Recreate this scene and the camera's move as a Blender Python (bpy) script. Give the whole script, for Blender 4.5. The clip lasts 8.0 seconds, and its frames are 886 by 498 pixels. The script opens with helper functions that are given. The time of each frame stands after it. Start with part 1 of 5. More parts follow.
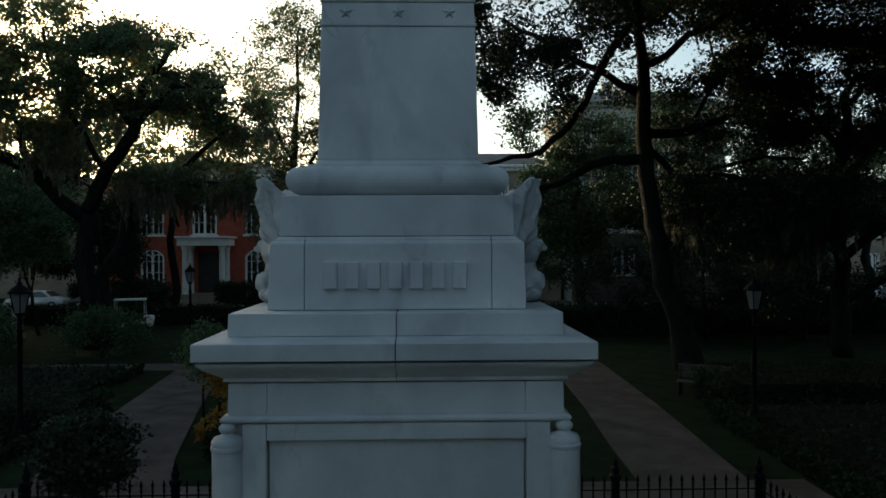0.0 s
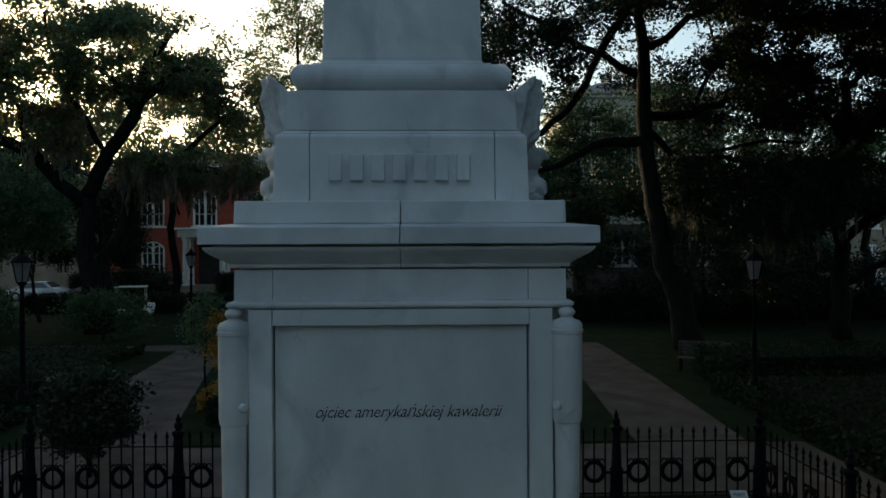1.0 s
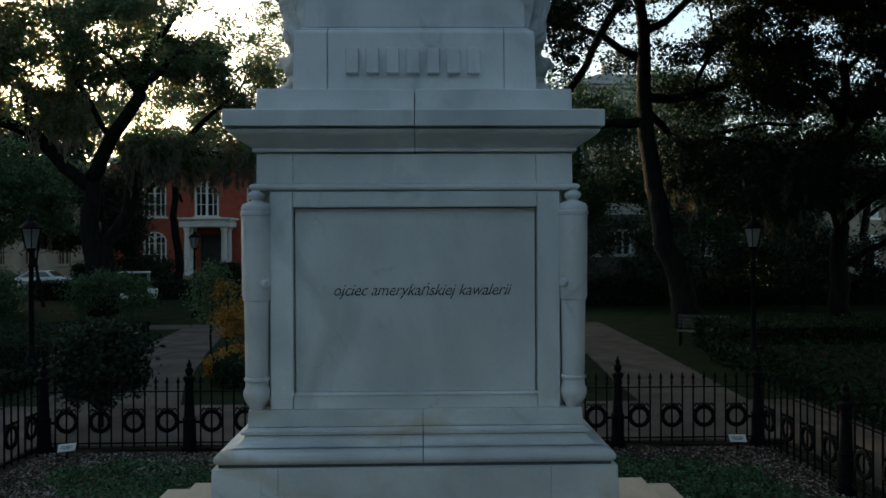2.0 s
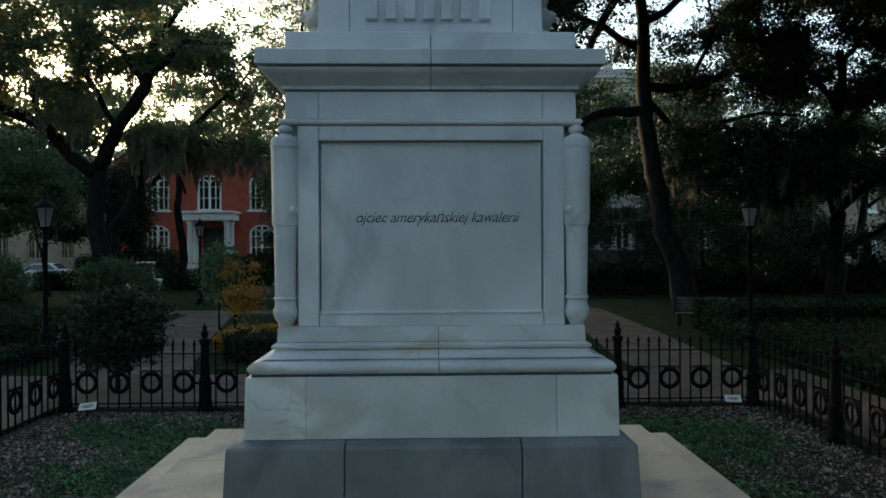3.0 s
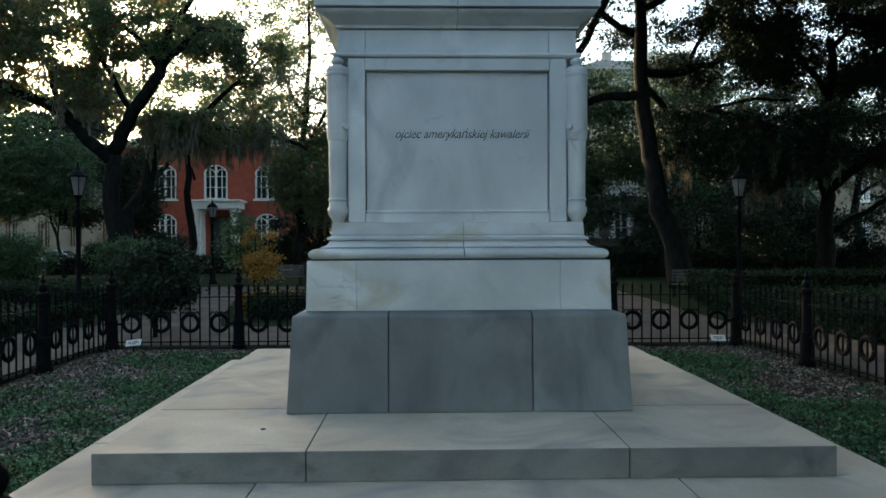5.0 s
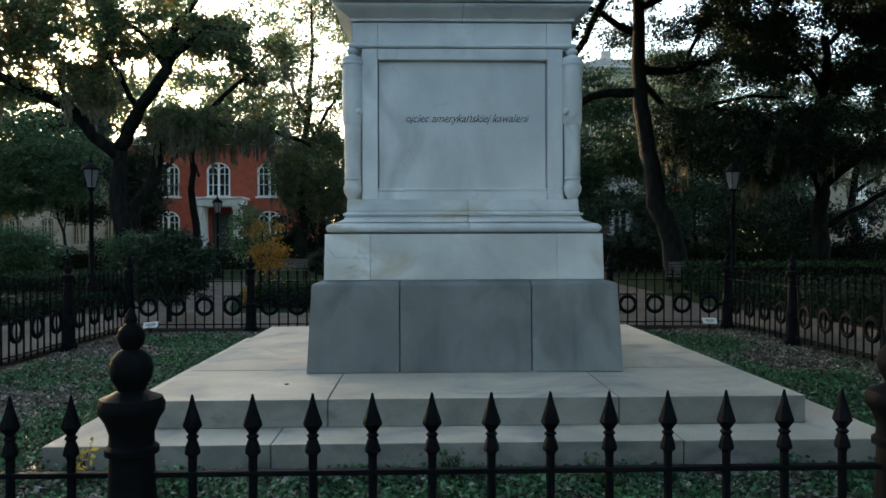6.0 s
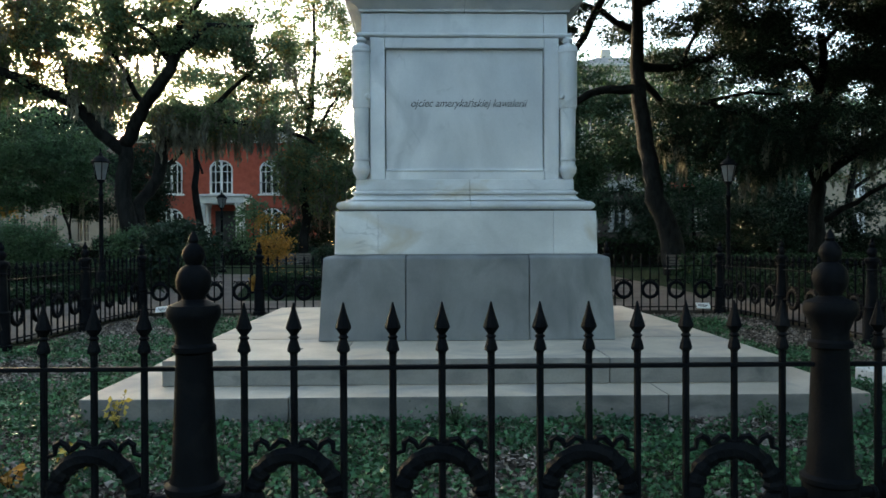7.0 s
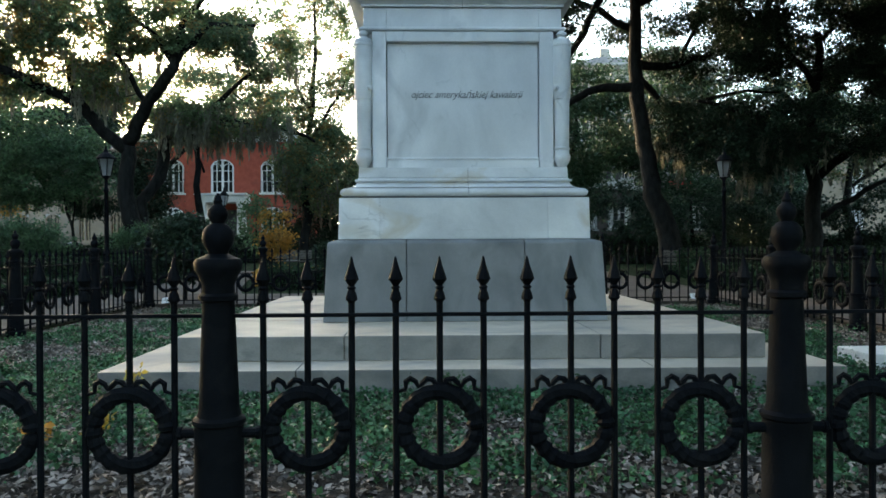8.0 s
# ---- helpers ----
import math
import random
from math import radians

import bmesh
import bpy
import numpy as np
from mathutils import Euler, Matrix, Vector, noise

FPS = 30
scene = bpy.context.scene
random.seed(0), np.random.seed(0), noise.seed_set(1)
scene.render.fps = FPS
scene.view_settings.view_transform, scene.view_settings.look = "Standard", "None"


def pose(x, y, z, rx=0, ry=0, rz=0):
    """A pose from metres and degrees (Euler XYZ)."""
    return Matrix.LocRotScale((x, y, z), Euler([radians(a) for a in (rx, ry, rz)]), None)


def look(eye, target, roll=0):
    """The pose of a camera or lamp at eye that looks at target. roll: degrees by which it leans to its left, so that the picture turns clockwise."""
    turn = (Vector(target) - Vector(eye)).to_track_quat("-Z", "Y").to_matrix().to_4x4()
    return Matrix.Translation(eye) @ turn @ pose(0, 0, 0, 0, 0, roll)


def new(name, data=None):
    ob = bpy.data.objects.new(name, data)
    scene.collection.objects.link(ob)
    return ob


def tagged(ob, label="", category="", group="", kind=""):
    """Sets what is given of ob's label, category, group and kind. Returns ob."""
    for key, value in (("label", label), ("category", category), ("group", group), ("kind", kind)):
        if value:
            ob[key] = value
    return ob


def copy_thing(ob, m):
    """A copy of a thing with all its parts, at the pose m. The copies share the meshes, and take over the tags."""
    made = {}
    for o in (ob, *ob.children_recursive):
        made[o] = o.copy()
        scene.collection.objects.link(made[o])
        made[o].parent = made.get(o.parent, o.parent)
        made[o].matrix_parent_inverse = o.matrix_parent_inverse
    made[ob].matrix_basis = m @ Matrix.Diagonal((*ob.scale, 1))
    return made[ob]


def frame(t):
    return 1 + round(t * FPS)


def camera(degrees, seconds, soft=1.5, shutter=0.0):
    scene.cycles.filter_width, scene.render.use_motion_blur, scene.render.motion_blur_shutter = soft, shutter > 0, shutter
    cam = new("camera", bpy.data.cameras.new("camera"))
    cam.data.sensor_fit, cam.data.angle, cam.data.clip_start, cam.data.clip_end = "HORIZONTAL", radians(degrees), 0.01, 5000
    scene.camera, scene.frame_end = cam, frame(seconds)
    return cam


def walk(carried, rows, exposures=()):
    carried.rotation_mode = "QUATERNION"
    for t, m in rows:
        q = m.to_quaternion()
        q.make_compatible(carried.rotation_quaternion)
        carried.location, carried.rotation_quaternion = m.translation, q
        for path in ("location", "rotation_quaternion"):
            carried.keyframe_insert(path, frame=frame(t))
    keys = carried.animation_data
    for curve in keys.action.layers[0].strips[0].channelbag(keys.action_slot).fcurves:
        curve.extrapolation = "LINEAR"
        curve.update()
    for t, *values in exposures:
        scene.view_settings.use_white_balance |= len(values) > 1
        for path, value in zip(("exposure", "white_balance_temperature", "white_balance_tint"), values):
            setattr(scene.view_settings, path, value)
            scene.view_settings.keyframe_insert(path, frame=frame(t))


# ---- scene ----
cam = camera(60.9, 8.0, 1.6)
# seconds, eye x y z, yaw, pitch, roll
ROWS = [
    (0.0, 0.183, -5.983, 4.647, -1.416, -0.129, 0.234),
    (0.5, 0.181, -6.006, 4.282, -1.412, -0.093, 0.231),
    (1.0, 0.154, -6.038, 3.913, -1.421, -0.116, 0.260),
    (1.5, 0.111, -6.126, 3.488, -1.436, -0.142, 0.253),
    (3.0, -0.058, -6.736, 2.612, -1.449, -0.194, 0.270),
    (3.5, -0.121, -6.975, 2.395, -1.448, -0.268, 0.265),
    (4.0, -0.199, -7.298, 2.183, -1.476, -0.305, 0.207),
    (4.5, -0.262, -7.633, 1.983, -1.483, -0.357, 0.224),
    (6.0, -0.394, -8.569, 1.585, -1.486, -0.399, 0.209),
    (6.5, -0.419, -8.812, 1.466, -1.464, -0.425, 0.198),
    (7.0, -0.434, -9.045, 1.348, -1.434, -0.417, 0.208),
    (7.5, -0.434, -9.223, 1.279, -1.410, -0.416, 0.234),
    (8.0, -0.431, -9.378, 1.185, -1.411, -0.384, 0.265),
]
EXPOSURE = [(0.0, 1.0, 6950, 0), (1.5, 1.35, 6950, 0), (3.0, 2.05, 7000, 1), (4.5, 2.5, 7000, 2), (6.5, 2.9, 7000, 2), (8.0, 3.3, 7000, 2)]
walk(cam, [(t, pose(x, y, z, 90 + pitch, roll, yaw)) for t, x, y, z, yaw, pitch, roll in ROWS], EXPOSURE)

# ---- world, sun, exposure ----
SUN_EL, SUN_AZ = 9.0, -33.0   # the low sun stands behind the monument, to the left of the walk's line
world = bpy.data.worlds.new("dusk_sky")
scene.world = world
world.use_nodes = True
wn, wl = world.node_tree.nodes, world.node_tree.links
sky = wn.new("ShaderNodeTexSky")
sky.sky_type = "NISHITA"
sky.sun_disc = False
sky.sun_elevation = radians(SUN_EL)
sky.sun_rotation = radians(SUN_AZ)
sky.air_density, sky.dust_density, sky.ozone_density = 0.7, 1.2, 0.3
wn["Background"].inputs["Strength"].default_value = 0.12
wl.new(sky.outputs["Color"], wn["Background"].inputs["Color"])

sun = new("sun", bpy.data.lights.new("sun", "SUN"))
sun.data.energy, sun.data.angle, sun.data.color = 2.0, radians(0.6), (1.0, 0.74, 0.50)
sd = Vector((math.sin(radians(SUN_AZ)) * math.cos(radians(SUN_EL)), math.cos(radians(SUN_AZ)) * math.cos(radians(SUN_EL)), math.sin(radians(SUN_EL))))
sun.matrix_world = look(sd * 100, (0, 0, 0))


# ---- materials ----
def material(name, dark, light, scale=4.0, rough=0.7, fine=40.0, bump=0.2, bump_dist=0.01, stain=None, stain_scale=1.0, stretch=(1, 1, 1),
             metal=0.0, vary=0.0, through_light=0.0, spec=0.4, vein=None, vein_scale=0.9, streak=0.0, speckle=0.10):
    """A surface with grain at a fine scale, tone at a coarse one, and stains with a colour of their own."""
    m = bpy.data.materials.new(name)
    m.use_nodes = True
    n, l = m.node_tree.nodes, m.node_tree.links
    b = n["Principled BSDF"]
    b.inputs["Roughness"].default_value = rough
    b.inputs["Metallic"].default_value = metal
    b.inputs["Specular IOR Level"].default_value = spec
    mp = n.new("ShaderNodeMapping")
    mp.inputs["Scale"].default_value = stretch
    geo = n.new("ShaderNodeNewGeometry")
    l.new(geo.outputs["Position"], mp.inputs["Vector"])

    def noisy(s, detail=5.0, distort=0.0):
        t = n.new("ShaderNodeTexNoise")
        t.inputs["Scale"].default_value, t.inputs["Detail"].default_value, t.inputs["Distortion"].default_value = s, detail, distort
        l.new(mp.outputs["Vector"], t.inputs["Vector"])
        return t

    def ramp(src, lo, hi, a, c):
        r = n.new("ShaderNodeValToRGB")
        r.color_ramp.elements[0].position, r.color_ramp.elements[1].position = lo, hi
        r.color_ramp.elements[0].color, r.color_ramp.elements[1].color = (*a, 1), (*c, 1)
        l.new(src, r.inputs["Fac"])
        return r

    def mix(fac, a, c, kind="MIX"):
        x = n.new("ShaderNodeMix")
        x.data_type, x.blend_type = "RGBA", kind
        for sock, v in ((x.inputs[0], fac), (x.inputs[6], a), (x.inputs[7], c)):
            if isinstance(v, (int, float)):
                sock.default_value = v
            elif isinstance(v, tuple):
                sock.default_value = (*v, 1)
            else:
                l.new(v, sock)
        return x.outputs[2]

    coarse = noisy(scale, 6.0, 0.4)
    col = ramp(coarse.outputs["Fac"], 0.3, 0.7, dark, light).outputs["Color"]
    grain = noisy(fine, 4.0)
    g = ramp(grain.outputs["Fac"], 0.25, 0.75, (1 - speckle,) * 3, (1 + 0.6 * speckle,) * 3).outputs["Color"]
    col = mix(1.0, col, g, "MULTIPLY")
    if stain:
        st = noisy(stain_scale, 7.0, 1.2)
        f = ramp(st.outputs["Fac"], 0.52, 0.72, (0, 0, 0), (1, 1, 1))
        col = mix(f.outputs["Color"], col, stain)
    if vein:
        vt = noisy(vein_scale, 8.0, 0.9)
        r = n.new("ShaderNodeValToRGB")
        e = r.color_ramp.elements
        e[0].position, e[1].position = 0.475, 0.525
        e[0].color = e[1].color = (0, 0, 0, 1)
        mid = r.color_ramp.elements.new(0.5)
        mid.color = (0.34, 0.34, 0.34, 1)
        l.new(vt.outputs["Fac"], r.inputs["Fac"])
        patch = ramp(noisy(vein_scale * 0.8 + 0.31, 3.0).outputs["Fac"], 0.56, 0.70, (0, 0, 0), (1, 1, 1))
        both = mix(1.0, r.outputs["Color"], patch.outputs["Color"], "MULTIPLY")
        col = mix(both, col, vein)
    if streak:
        sm = n.new("ShaderNodeMapping")
        sm.inputs["Scale"].default_value = (4.0, 4.0, 0.8)
        l.new(geo.outputs["Position"], sm.inputs["Vector"])
        sn = n.new("ShaderNodeTexNoise")
        sn.inputs["Scale"].default_value, sn.inputs["Detail"].default_value = 1.0, 6.0
        l.new(sm.outputs["Vector"], sn.inputs["Vector"])
        sr = ramp(sn.outputs["Fac"], 0.42, 0.72, (1, 1, 1), (1 - streak,) * 3)
        col = mix(1.0, col, sr.outputs["Color"], "MULTIPLY")
    if vary:
        info = n.new("ShaderNodeObjectInfo")
        isl = n.new("ShaderNodeNewGeometry")
        add = n.new("ShaderNodeMath")
        add.operation = "ADD"
        l.new(info.outputs["Random"], add.inputs[0])
        l.new(isl.outputs["Random Per Island"], add.inputs[1])
        fr = n.new("ShaderNodeMath")
        fr.operation = "FRACT"
        l.new(add.outputs[0], fr.inputs[0])
        v = ramp(fr.outputs[0], 0.0, 1.0, (1 - vary,) * 3, (1 + vary,) * 3).outputs["Color"]
        col = mix(1.0, col, v, "MULTIPLY")
    l.new(col, b.inputs["Base Color"])
    if bump:
        bp = n.new("ShaderNodeBump")
        bp.inputs["Strength"].default_value, bp.inputs["Distance"].default_value = bump, bump_dist
        l.new(grain.outputs["Fac"], bp.inputs["Height"])
        l.new(bp.outputs["Normal"], b.inputs["Normal"])
    if through_light:
        tr = n.new("ShaderNodeBsdfTranslucent")
        l.new(col, tr.inputs["Color"])
        ms = n.new("ShaderNodeMixShader")
        ms.inputs[0].default_value = through_light
        l.new(b.outputs[0], ms.inputs[1])
        l.new(tr.outputs[0], ms.inputs[2])
        l.new(ms.outputs[0], n["Material Output"].inputs["Surface"])
    return m


MARBLE = material("weathered_marble", (0.56, 0.58, 0.59), (0.79, 0.80, 0.80), 1.7, 0.62, 55, 0.12, 0.004, (0.47, 0.49, 0.50), 1.5, (1, 1, 0.7), vary=0.05, vein=(0.20, 0.22, 0.23), vein_scale=2.3, streak=0.05, speckle=0.04)
MARBLE_LOW = material("stained_marble", (0.50, 0.52, 0.53), (0.78, 0.79, 0.79), 1.6, 0.65, 50, 0.15, 0.004, (0.50, 0.44, 0.34), 1.5, (0.8, 0.8, 1.3), vary=0.05, vein=(0.14, 0.15, 0.16), vein_scale=2.0, streak=0.08, speckle=0.05)
GREY_MARBLE = material("grey_marble", (0.140, 0.150, 0.156), (0.262, 0.272, 0.277), 1.6, 0.6, 60, 0.15, 0.004, (0.12, 0.13, 0.136), 1.5, (1, 1, 0.6), vary=0.10, vein=(0.10, 0.11, 0.115), vein_scale=1.3, streak=0.15, speckle=0.06)
CARVED = material("carved_marble", (0.50, 0.52, 0.53), (0.72, 0.73, 0.73), 6.0, 0.7, 30, 0.5, 0.01, (0.30, 0.31, 0.32), 5.0)
MORTAR = material("dark_joint", (0.05, 0.055, 0.06), (0.10, 0.10, 0.10), 6, 0.9)
BUFF = material("buff_stone", (0.48, 0.40, 0.31), (0.64, 0.55, 0.44), 1.4, 0.75, 45, 0.25, 0.006, (0.34, 0.31, 0.28), 1.1, vary=0.06)
# stained riser stone, darkened to stand for weaker light on upright faces
RISER = material("shaded_riser_stone", (0.17, 0.165, 0.155), (0.30, 0.285, 0.26), 2.2, 0.85, 45, 0.3, 0.006, (0.12, 0.12, 0.115), 1.8, (1, 1, 1.5), vary=0.08)
INSCRIPTION = material("incised_dark", (0.012, 0.014, 0.016), (0.035, 0.038, 0.04), 30, 0.8)
IRON = material("black_painted_iron", (0.0036, 0.0044, 0.0060), (0.007, 0.0082, 0.0105), 8, 0.6, 90, 0.4, 0.004, (0.009, 0.0098, 0.0115), 6, spec=0.04)
SOIL = material("leaf_strewn_soil", (0.012, 0.0105, 0.0085), (0.040, 0.034, 0.028), 5, 0.95, 30, 0.8, 0.03, (0.09, 0.075, 0.065), 7, spec=0.1)
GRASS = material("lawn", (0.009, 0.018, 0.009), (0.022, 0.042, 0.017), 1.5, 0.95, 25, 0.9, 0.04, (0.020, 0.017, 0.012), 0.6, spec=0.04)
PAVER = material("path_paving", (0.085, 0.073, 0.066), (0.15, 0.129, 0.116), 1.0, 0.92, 20, 0.4, 0.01, (0.075, 0.064, 0.057), 0.8, spec=0.05)
ASPHALT = material("asphalt", (0.04, 0.04, 0.042), (0.065, 0.065, 0.066), 1.2, 0.9, 60, 0.5, 0.01)
BARK = material("oak_bark", (0.007, 0.0072, 0.0072), (0.020, 0.0202, 0.0196), 5, 0.95, 14, 1.0, 0.05, stretch=(1, 1, 0.4), spec=0.08)
LEAF = material("oak_leaf", (0.046, 0.105, 0.056), (0.088, 0.155, 0.074), 0.7, 0.5, 9, 0, vary=0.4, through_light=0.5)
# gold patches put the low sun's glow on the leaves into their colour
LEAF_GOLD = material("sun_gold_leaf", (0.060, 0.120, 0.066), (0.125, 0.170, 0.080), 0.5, 0.55, 9, 0, stain=(0.28, 0.16, 0.04), stain_scale=0.75, vary=0.35, through_light=0.5)
LEAF_MID = material("shade_tree_leaf", (0.030, 0.072, 0.042), (0.062, 0.112, 0.062), 0.8, 0.5, 9, 0, vary=0.4, through_light=0.3, spec=0.2)
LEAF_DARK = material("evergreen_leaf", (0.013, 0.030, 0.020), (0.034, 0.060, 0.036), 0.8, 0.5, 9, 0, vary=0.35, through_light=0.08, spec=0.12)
LEAF_ORANGE = material("autumn_leaf", (0.30, 0.16, 0.03), (0.50, 0.26, 0.05), 2.0, 0.6, 9, 0, stain=(0.10, 0.13, 0.03), stain_scale=2.0, vary=0.35, through_light=0.4)
LEAF_YELLOW = material("yellow_leaf", (0.42, 0.30, 0.05), (0.58, 0.44, 0.10), 3.0, 0.6, 9, 0, vary=0.3, through_light=0.3)
MOSS = material("hanging_moss", (0.11, 0.115, 0.09), (0.20, 0.195, 0.15), 3, 0.95, 20, 0, vary=0.2, through_light=0.3)
IVY = material("ivy_leaf", (0.020, 0.070, 0.034), (0.080, 0.185, 0.080), 2.2, 0.5, 12, 0, vary=0.75, through_light=0.2, spec=0.3)
LITTER = material("dead_leaf", (0.07, 0.055, 0.044), (0.36, 0.305, 0.265), 14, 0.85, 20, 0, vary=0.8)
HEDGE = material("hedge_leaf", (0.011, 0.026, 0.014), (0.028, 0.056, 0.027), 2, 0.65, 12, 0, vary=0.4, through_light=0.15, spec=0.08)
BRICK = material("red_brick", (0.30, 0.060, 0.038), (0.42, 0.098, 0.060), 2.5, 0.85, 6, 0.5, 0.02, (0.26, 0.07, 0.05), 0.7)
STUCCO = material("pale_stucco", (0.26, 0.26, 0.25), (0.38, 0.375, 0.36), 0.6, 0.85, 8, 0.3, 0.02, (0.36, 0.34, 0.31), 0.4)
BROWNSTONE = material("tan_stone", (0.20, 0.165, 0.125), (0.31, 0.26, 0.20), 0.8, 0.85, 8, 0.3, 0.02, (0.24, 0.20, 0.16), 0.5)
DARK_BAND = material("dark_ground_floor", (0.045, 0.038, 0.034), (0.080, 0.068, 0.060), 1.5, 0.85, 8, 0.3, 0.02, (0.035, 0.030, 0.028), 0.6, spec=0.15)
WHITE = material("white_paint", (0.70, 0.70, 0.69), (0.82, 0.82, 0.80), 2, 0.5, 20, 0.1, 0.003)
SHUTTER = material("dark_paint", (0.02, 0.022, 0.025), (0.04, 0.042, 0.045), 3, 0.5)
ROOFING = material("metal_roof", (0.10, 0.10, 0.10), (0.18, 0.17, 0.16), 1, 0.6, 6, 0.3)
GLASS = material("window_glass", (0.015, 0.018, 0.02), (0.03, 0.034, 0.037), 0.5, 0.06, 3, 0.05, spec=0.8)
AWNING = material("red_canvas", (0.35, 0.03, 0.03), (0.48, 0.05, 0.05), 2, 0.8)
RUBBER = material("tyre_rubber", (0.015, 0.015, 0.015), (0.03, 0.03, 0.03), 8, 0.8)
SILVER = material("silver_car_paint", (0.55, 0.56, 0.57), (0.66, 0.67, 0.68), 1, 0.25, 40, 0, metal=0.3)
CHARCOAL = material("dark_car_paint", (0.03, 0.032, 0.036), (0.05, 0.052, 0.056), 1, 0.22, 40, 0)
LAMP_GLASS = material("frosted_lamp_glass", (0.25, 0.27, 0.28), (0.34, 0.35, 0.36), 4, 0.3, 30, 0, through_light=0.5)


# ---- building helpers ----
def mesh_of(name, bm, mat, smooth=False):
    me = bpy.data.meshes.new(name)
    bmesh.ops.recalc_face_normals(bm, faces=bm.faces)
    bm.to_mesh(me)
    bm.free()
    me.materials.append(mat)
    if smooth:
        me.shade_smooth()
    return me


def part(name, bm, mat, parent, label="", smooth=False):
    ob = new(name, mesh_of(name, bm, mat, smooth))
    ob.parent = parent
    return tagged(ob, label)


def thing(name, label, category, group="", kind="", at=(0, 0, 0)):
    ob = new(name)
    ob.empty_display_size = 0.2
    ob.location = at
    return tagged(ob, label, category, group, kind)


def whole(name, bm, mat, label, category, group="", kind="", smooth=False):
    return tagged(new(name, mesh_of(name, bm, mat, smooth)), label, category, group, kind)


def box(bm, x0, x1, y0, y1, z0, z1, bevel=0.0):
    r = bmesh.ops.create_cube(bm, size=1, matrix=Matrix.Translation(((x0 + x1) / 2, (y0 + y1) / 2, (z0 + z1) / 2)) @ Matrix.Diagonal((x1 - x0, y1 - y0, z1 - z0, 1)))
    if bevel:
        edges = list({e for v in r["verts"] for e in v.link_edges})
        bmesh.ops.bevel(bm, geom=edges, offset=bevel, segments=2, affect="EDGES", profile=0.5)
    return bm


def loft(profile, bevel=0.0, keep=None):
    """A stone course on a square plan from (half width, height) pairs; keep: the x range that is left of it."""
    bm = bmesh.new()
    rings = []
    for h, z in profile:
        rings.append([bm.verts.new((sx * h, sy * h, z)) for sx, sy in ((-1, -1), (1, -1), (1, 1), (-1, 1))])
    for a, b in zip(rings, rings[1:]):
        for i in range(4):
            bm.faces.new((a[i], a[(i + 1) % 4], b[(i + 1) % 4], b[i]))
    bm.faces.new(rings[0][::-1])
    bm.faces.new(rings[-1])
    if keep:
        for x, n in ((keep[0], -1), (keep[1], 1)):
            if abs(x) < 50:
                geom = bm.verts[:] + bm.edges[:] + bm.faces[:]
                bmesh.ops.bisect_plane(bm, geom=geom, plane_co=(x, 0, 0), plane_no=(n, 0, 0), clear_outer=True)
                bmesh.ops.holes_fill(bm, edges=[e for e in bm.edges if e.is_boundary], sides=0)
    if bevel:
        bm.normal_update()
        edges = [e for e in bm.edges if len(e.link_faces) == 2 and e.calc_face_angle(0) > 0.5]
        bmesh.ops.bevel(bm, geom=edges, offset=bevel, segments=2, affect="EDGES", profile=0.5, clamp_overlap=True)
    return bm


def lathe(bm, profile, segs=16, at=(0, 0)):
    """A turned body from (radius, height) pairs."""
    rings = []
    for r, z in profile:
        rings.append([bm.verts.new((at[0] + r * math.cos(2 * math.pi * i / segs), at[1] + r * math.sin(2 * math.pi * i / segs), z)) for i in range(segs)])
    for a, b in zip(rings, rings[1:]):
        for i in range(segs):
            bm.faces.new((a[i], a[(i + 1) % segs], b[(i + 1) % segs], b[i]))
    bm.faces.new(rings[0][::-1])
    bm.faces.new(rings[-1])
    return bm


def tube(bm, pts, radii, segs=7):
    """A tapered tube along points."""
    pts = [Vector(p) for p in pts]
    rings = []
    for i, p in enumerate(pts):
        d = (pts[min(i + 1, len(pts) - 1)] - pts[max(i - 1, 0)]).normalized()
        u = d.cross(Vector((0.31, 0.95, 0.12))).normalized()
        w = d.cross(u)
        rings.append([bm.verts.new(p + float(radii[i]) * (math.cos(2 * math.pi * k / segs) * u + math.sin(2 * math.pi * k / segs) * w)) for k in range(segs)])
    for a, b in zip(rings, rings[1:]):
        for k in range(segs):
            bm.faces.new((a[k], a[(k + 1) % segs], b[(k + 1) % segs], b[k]))
    bm.faces.new(rings[0][::-1])
    bm.faces.new(rings[-1])
    return bm


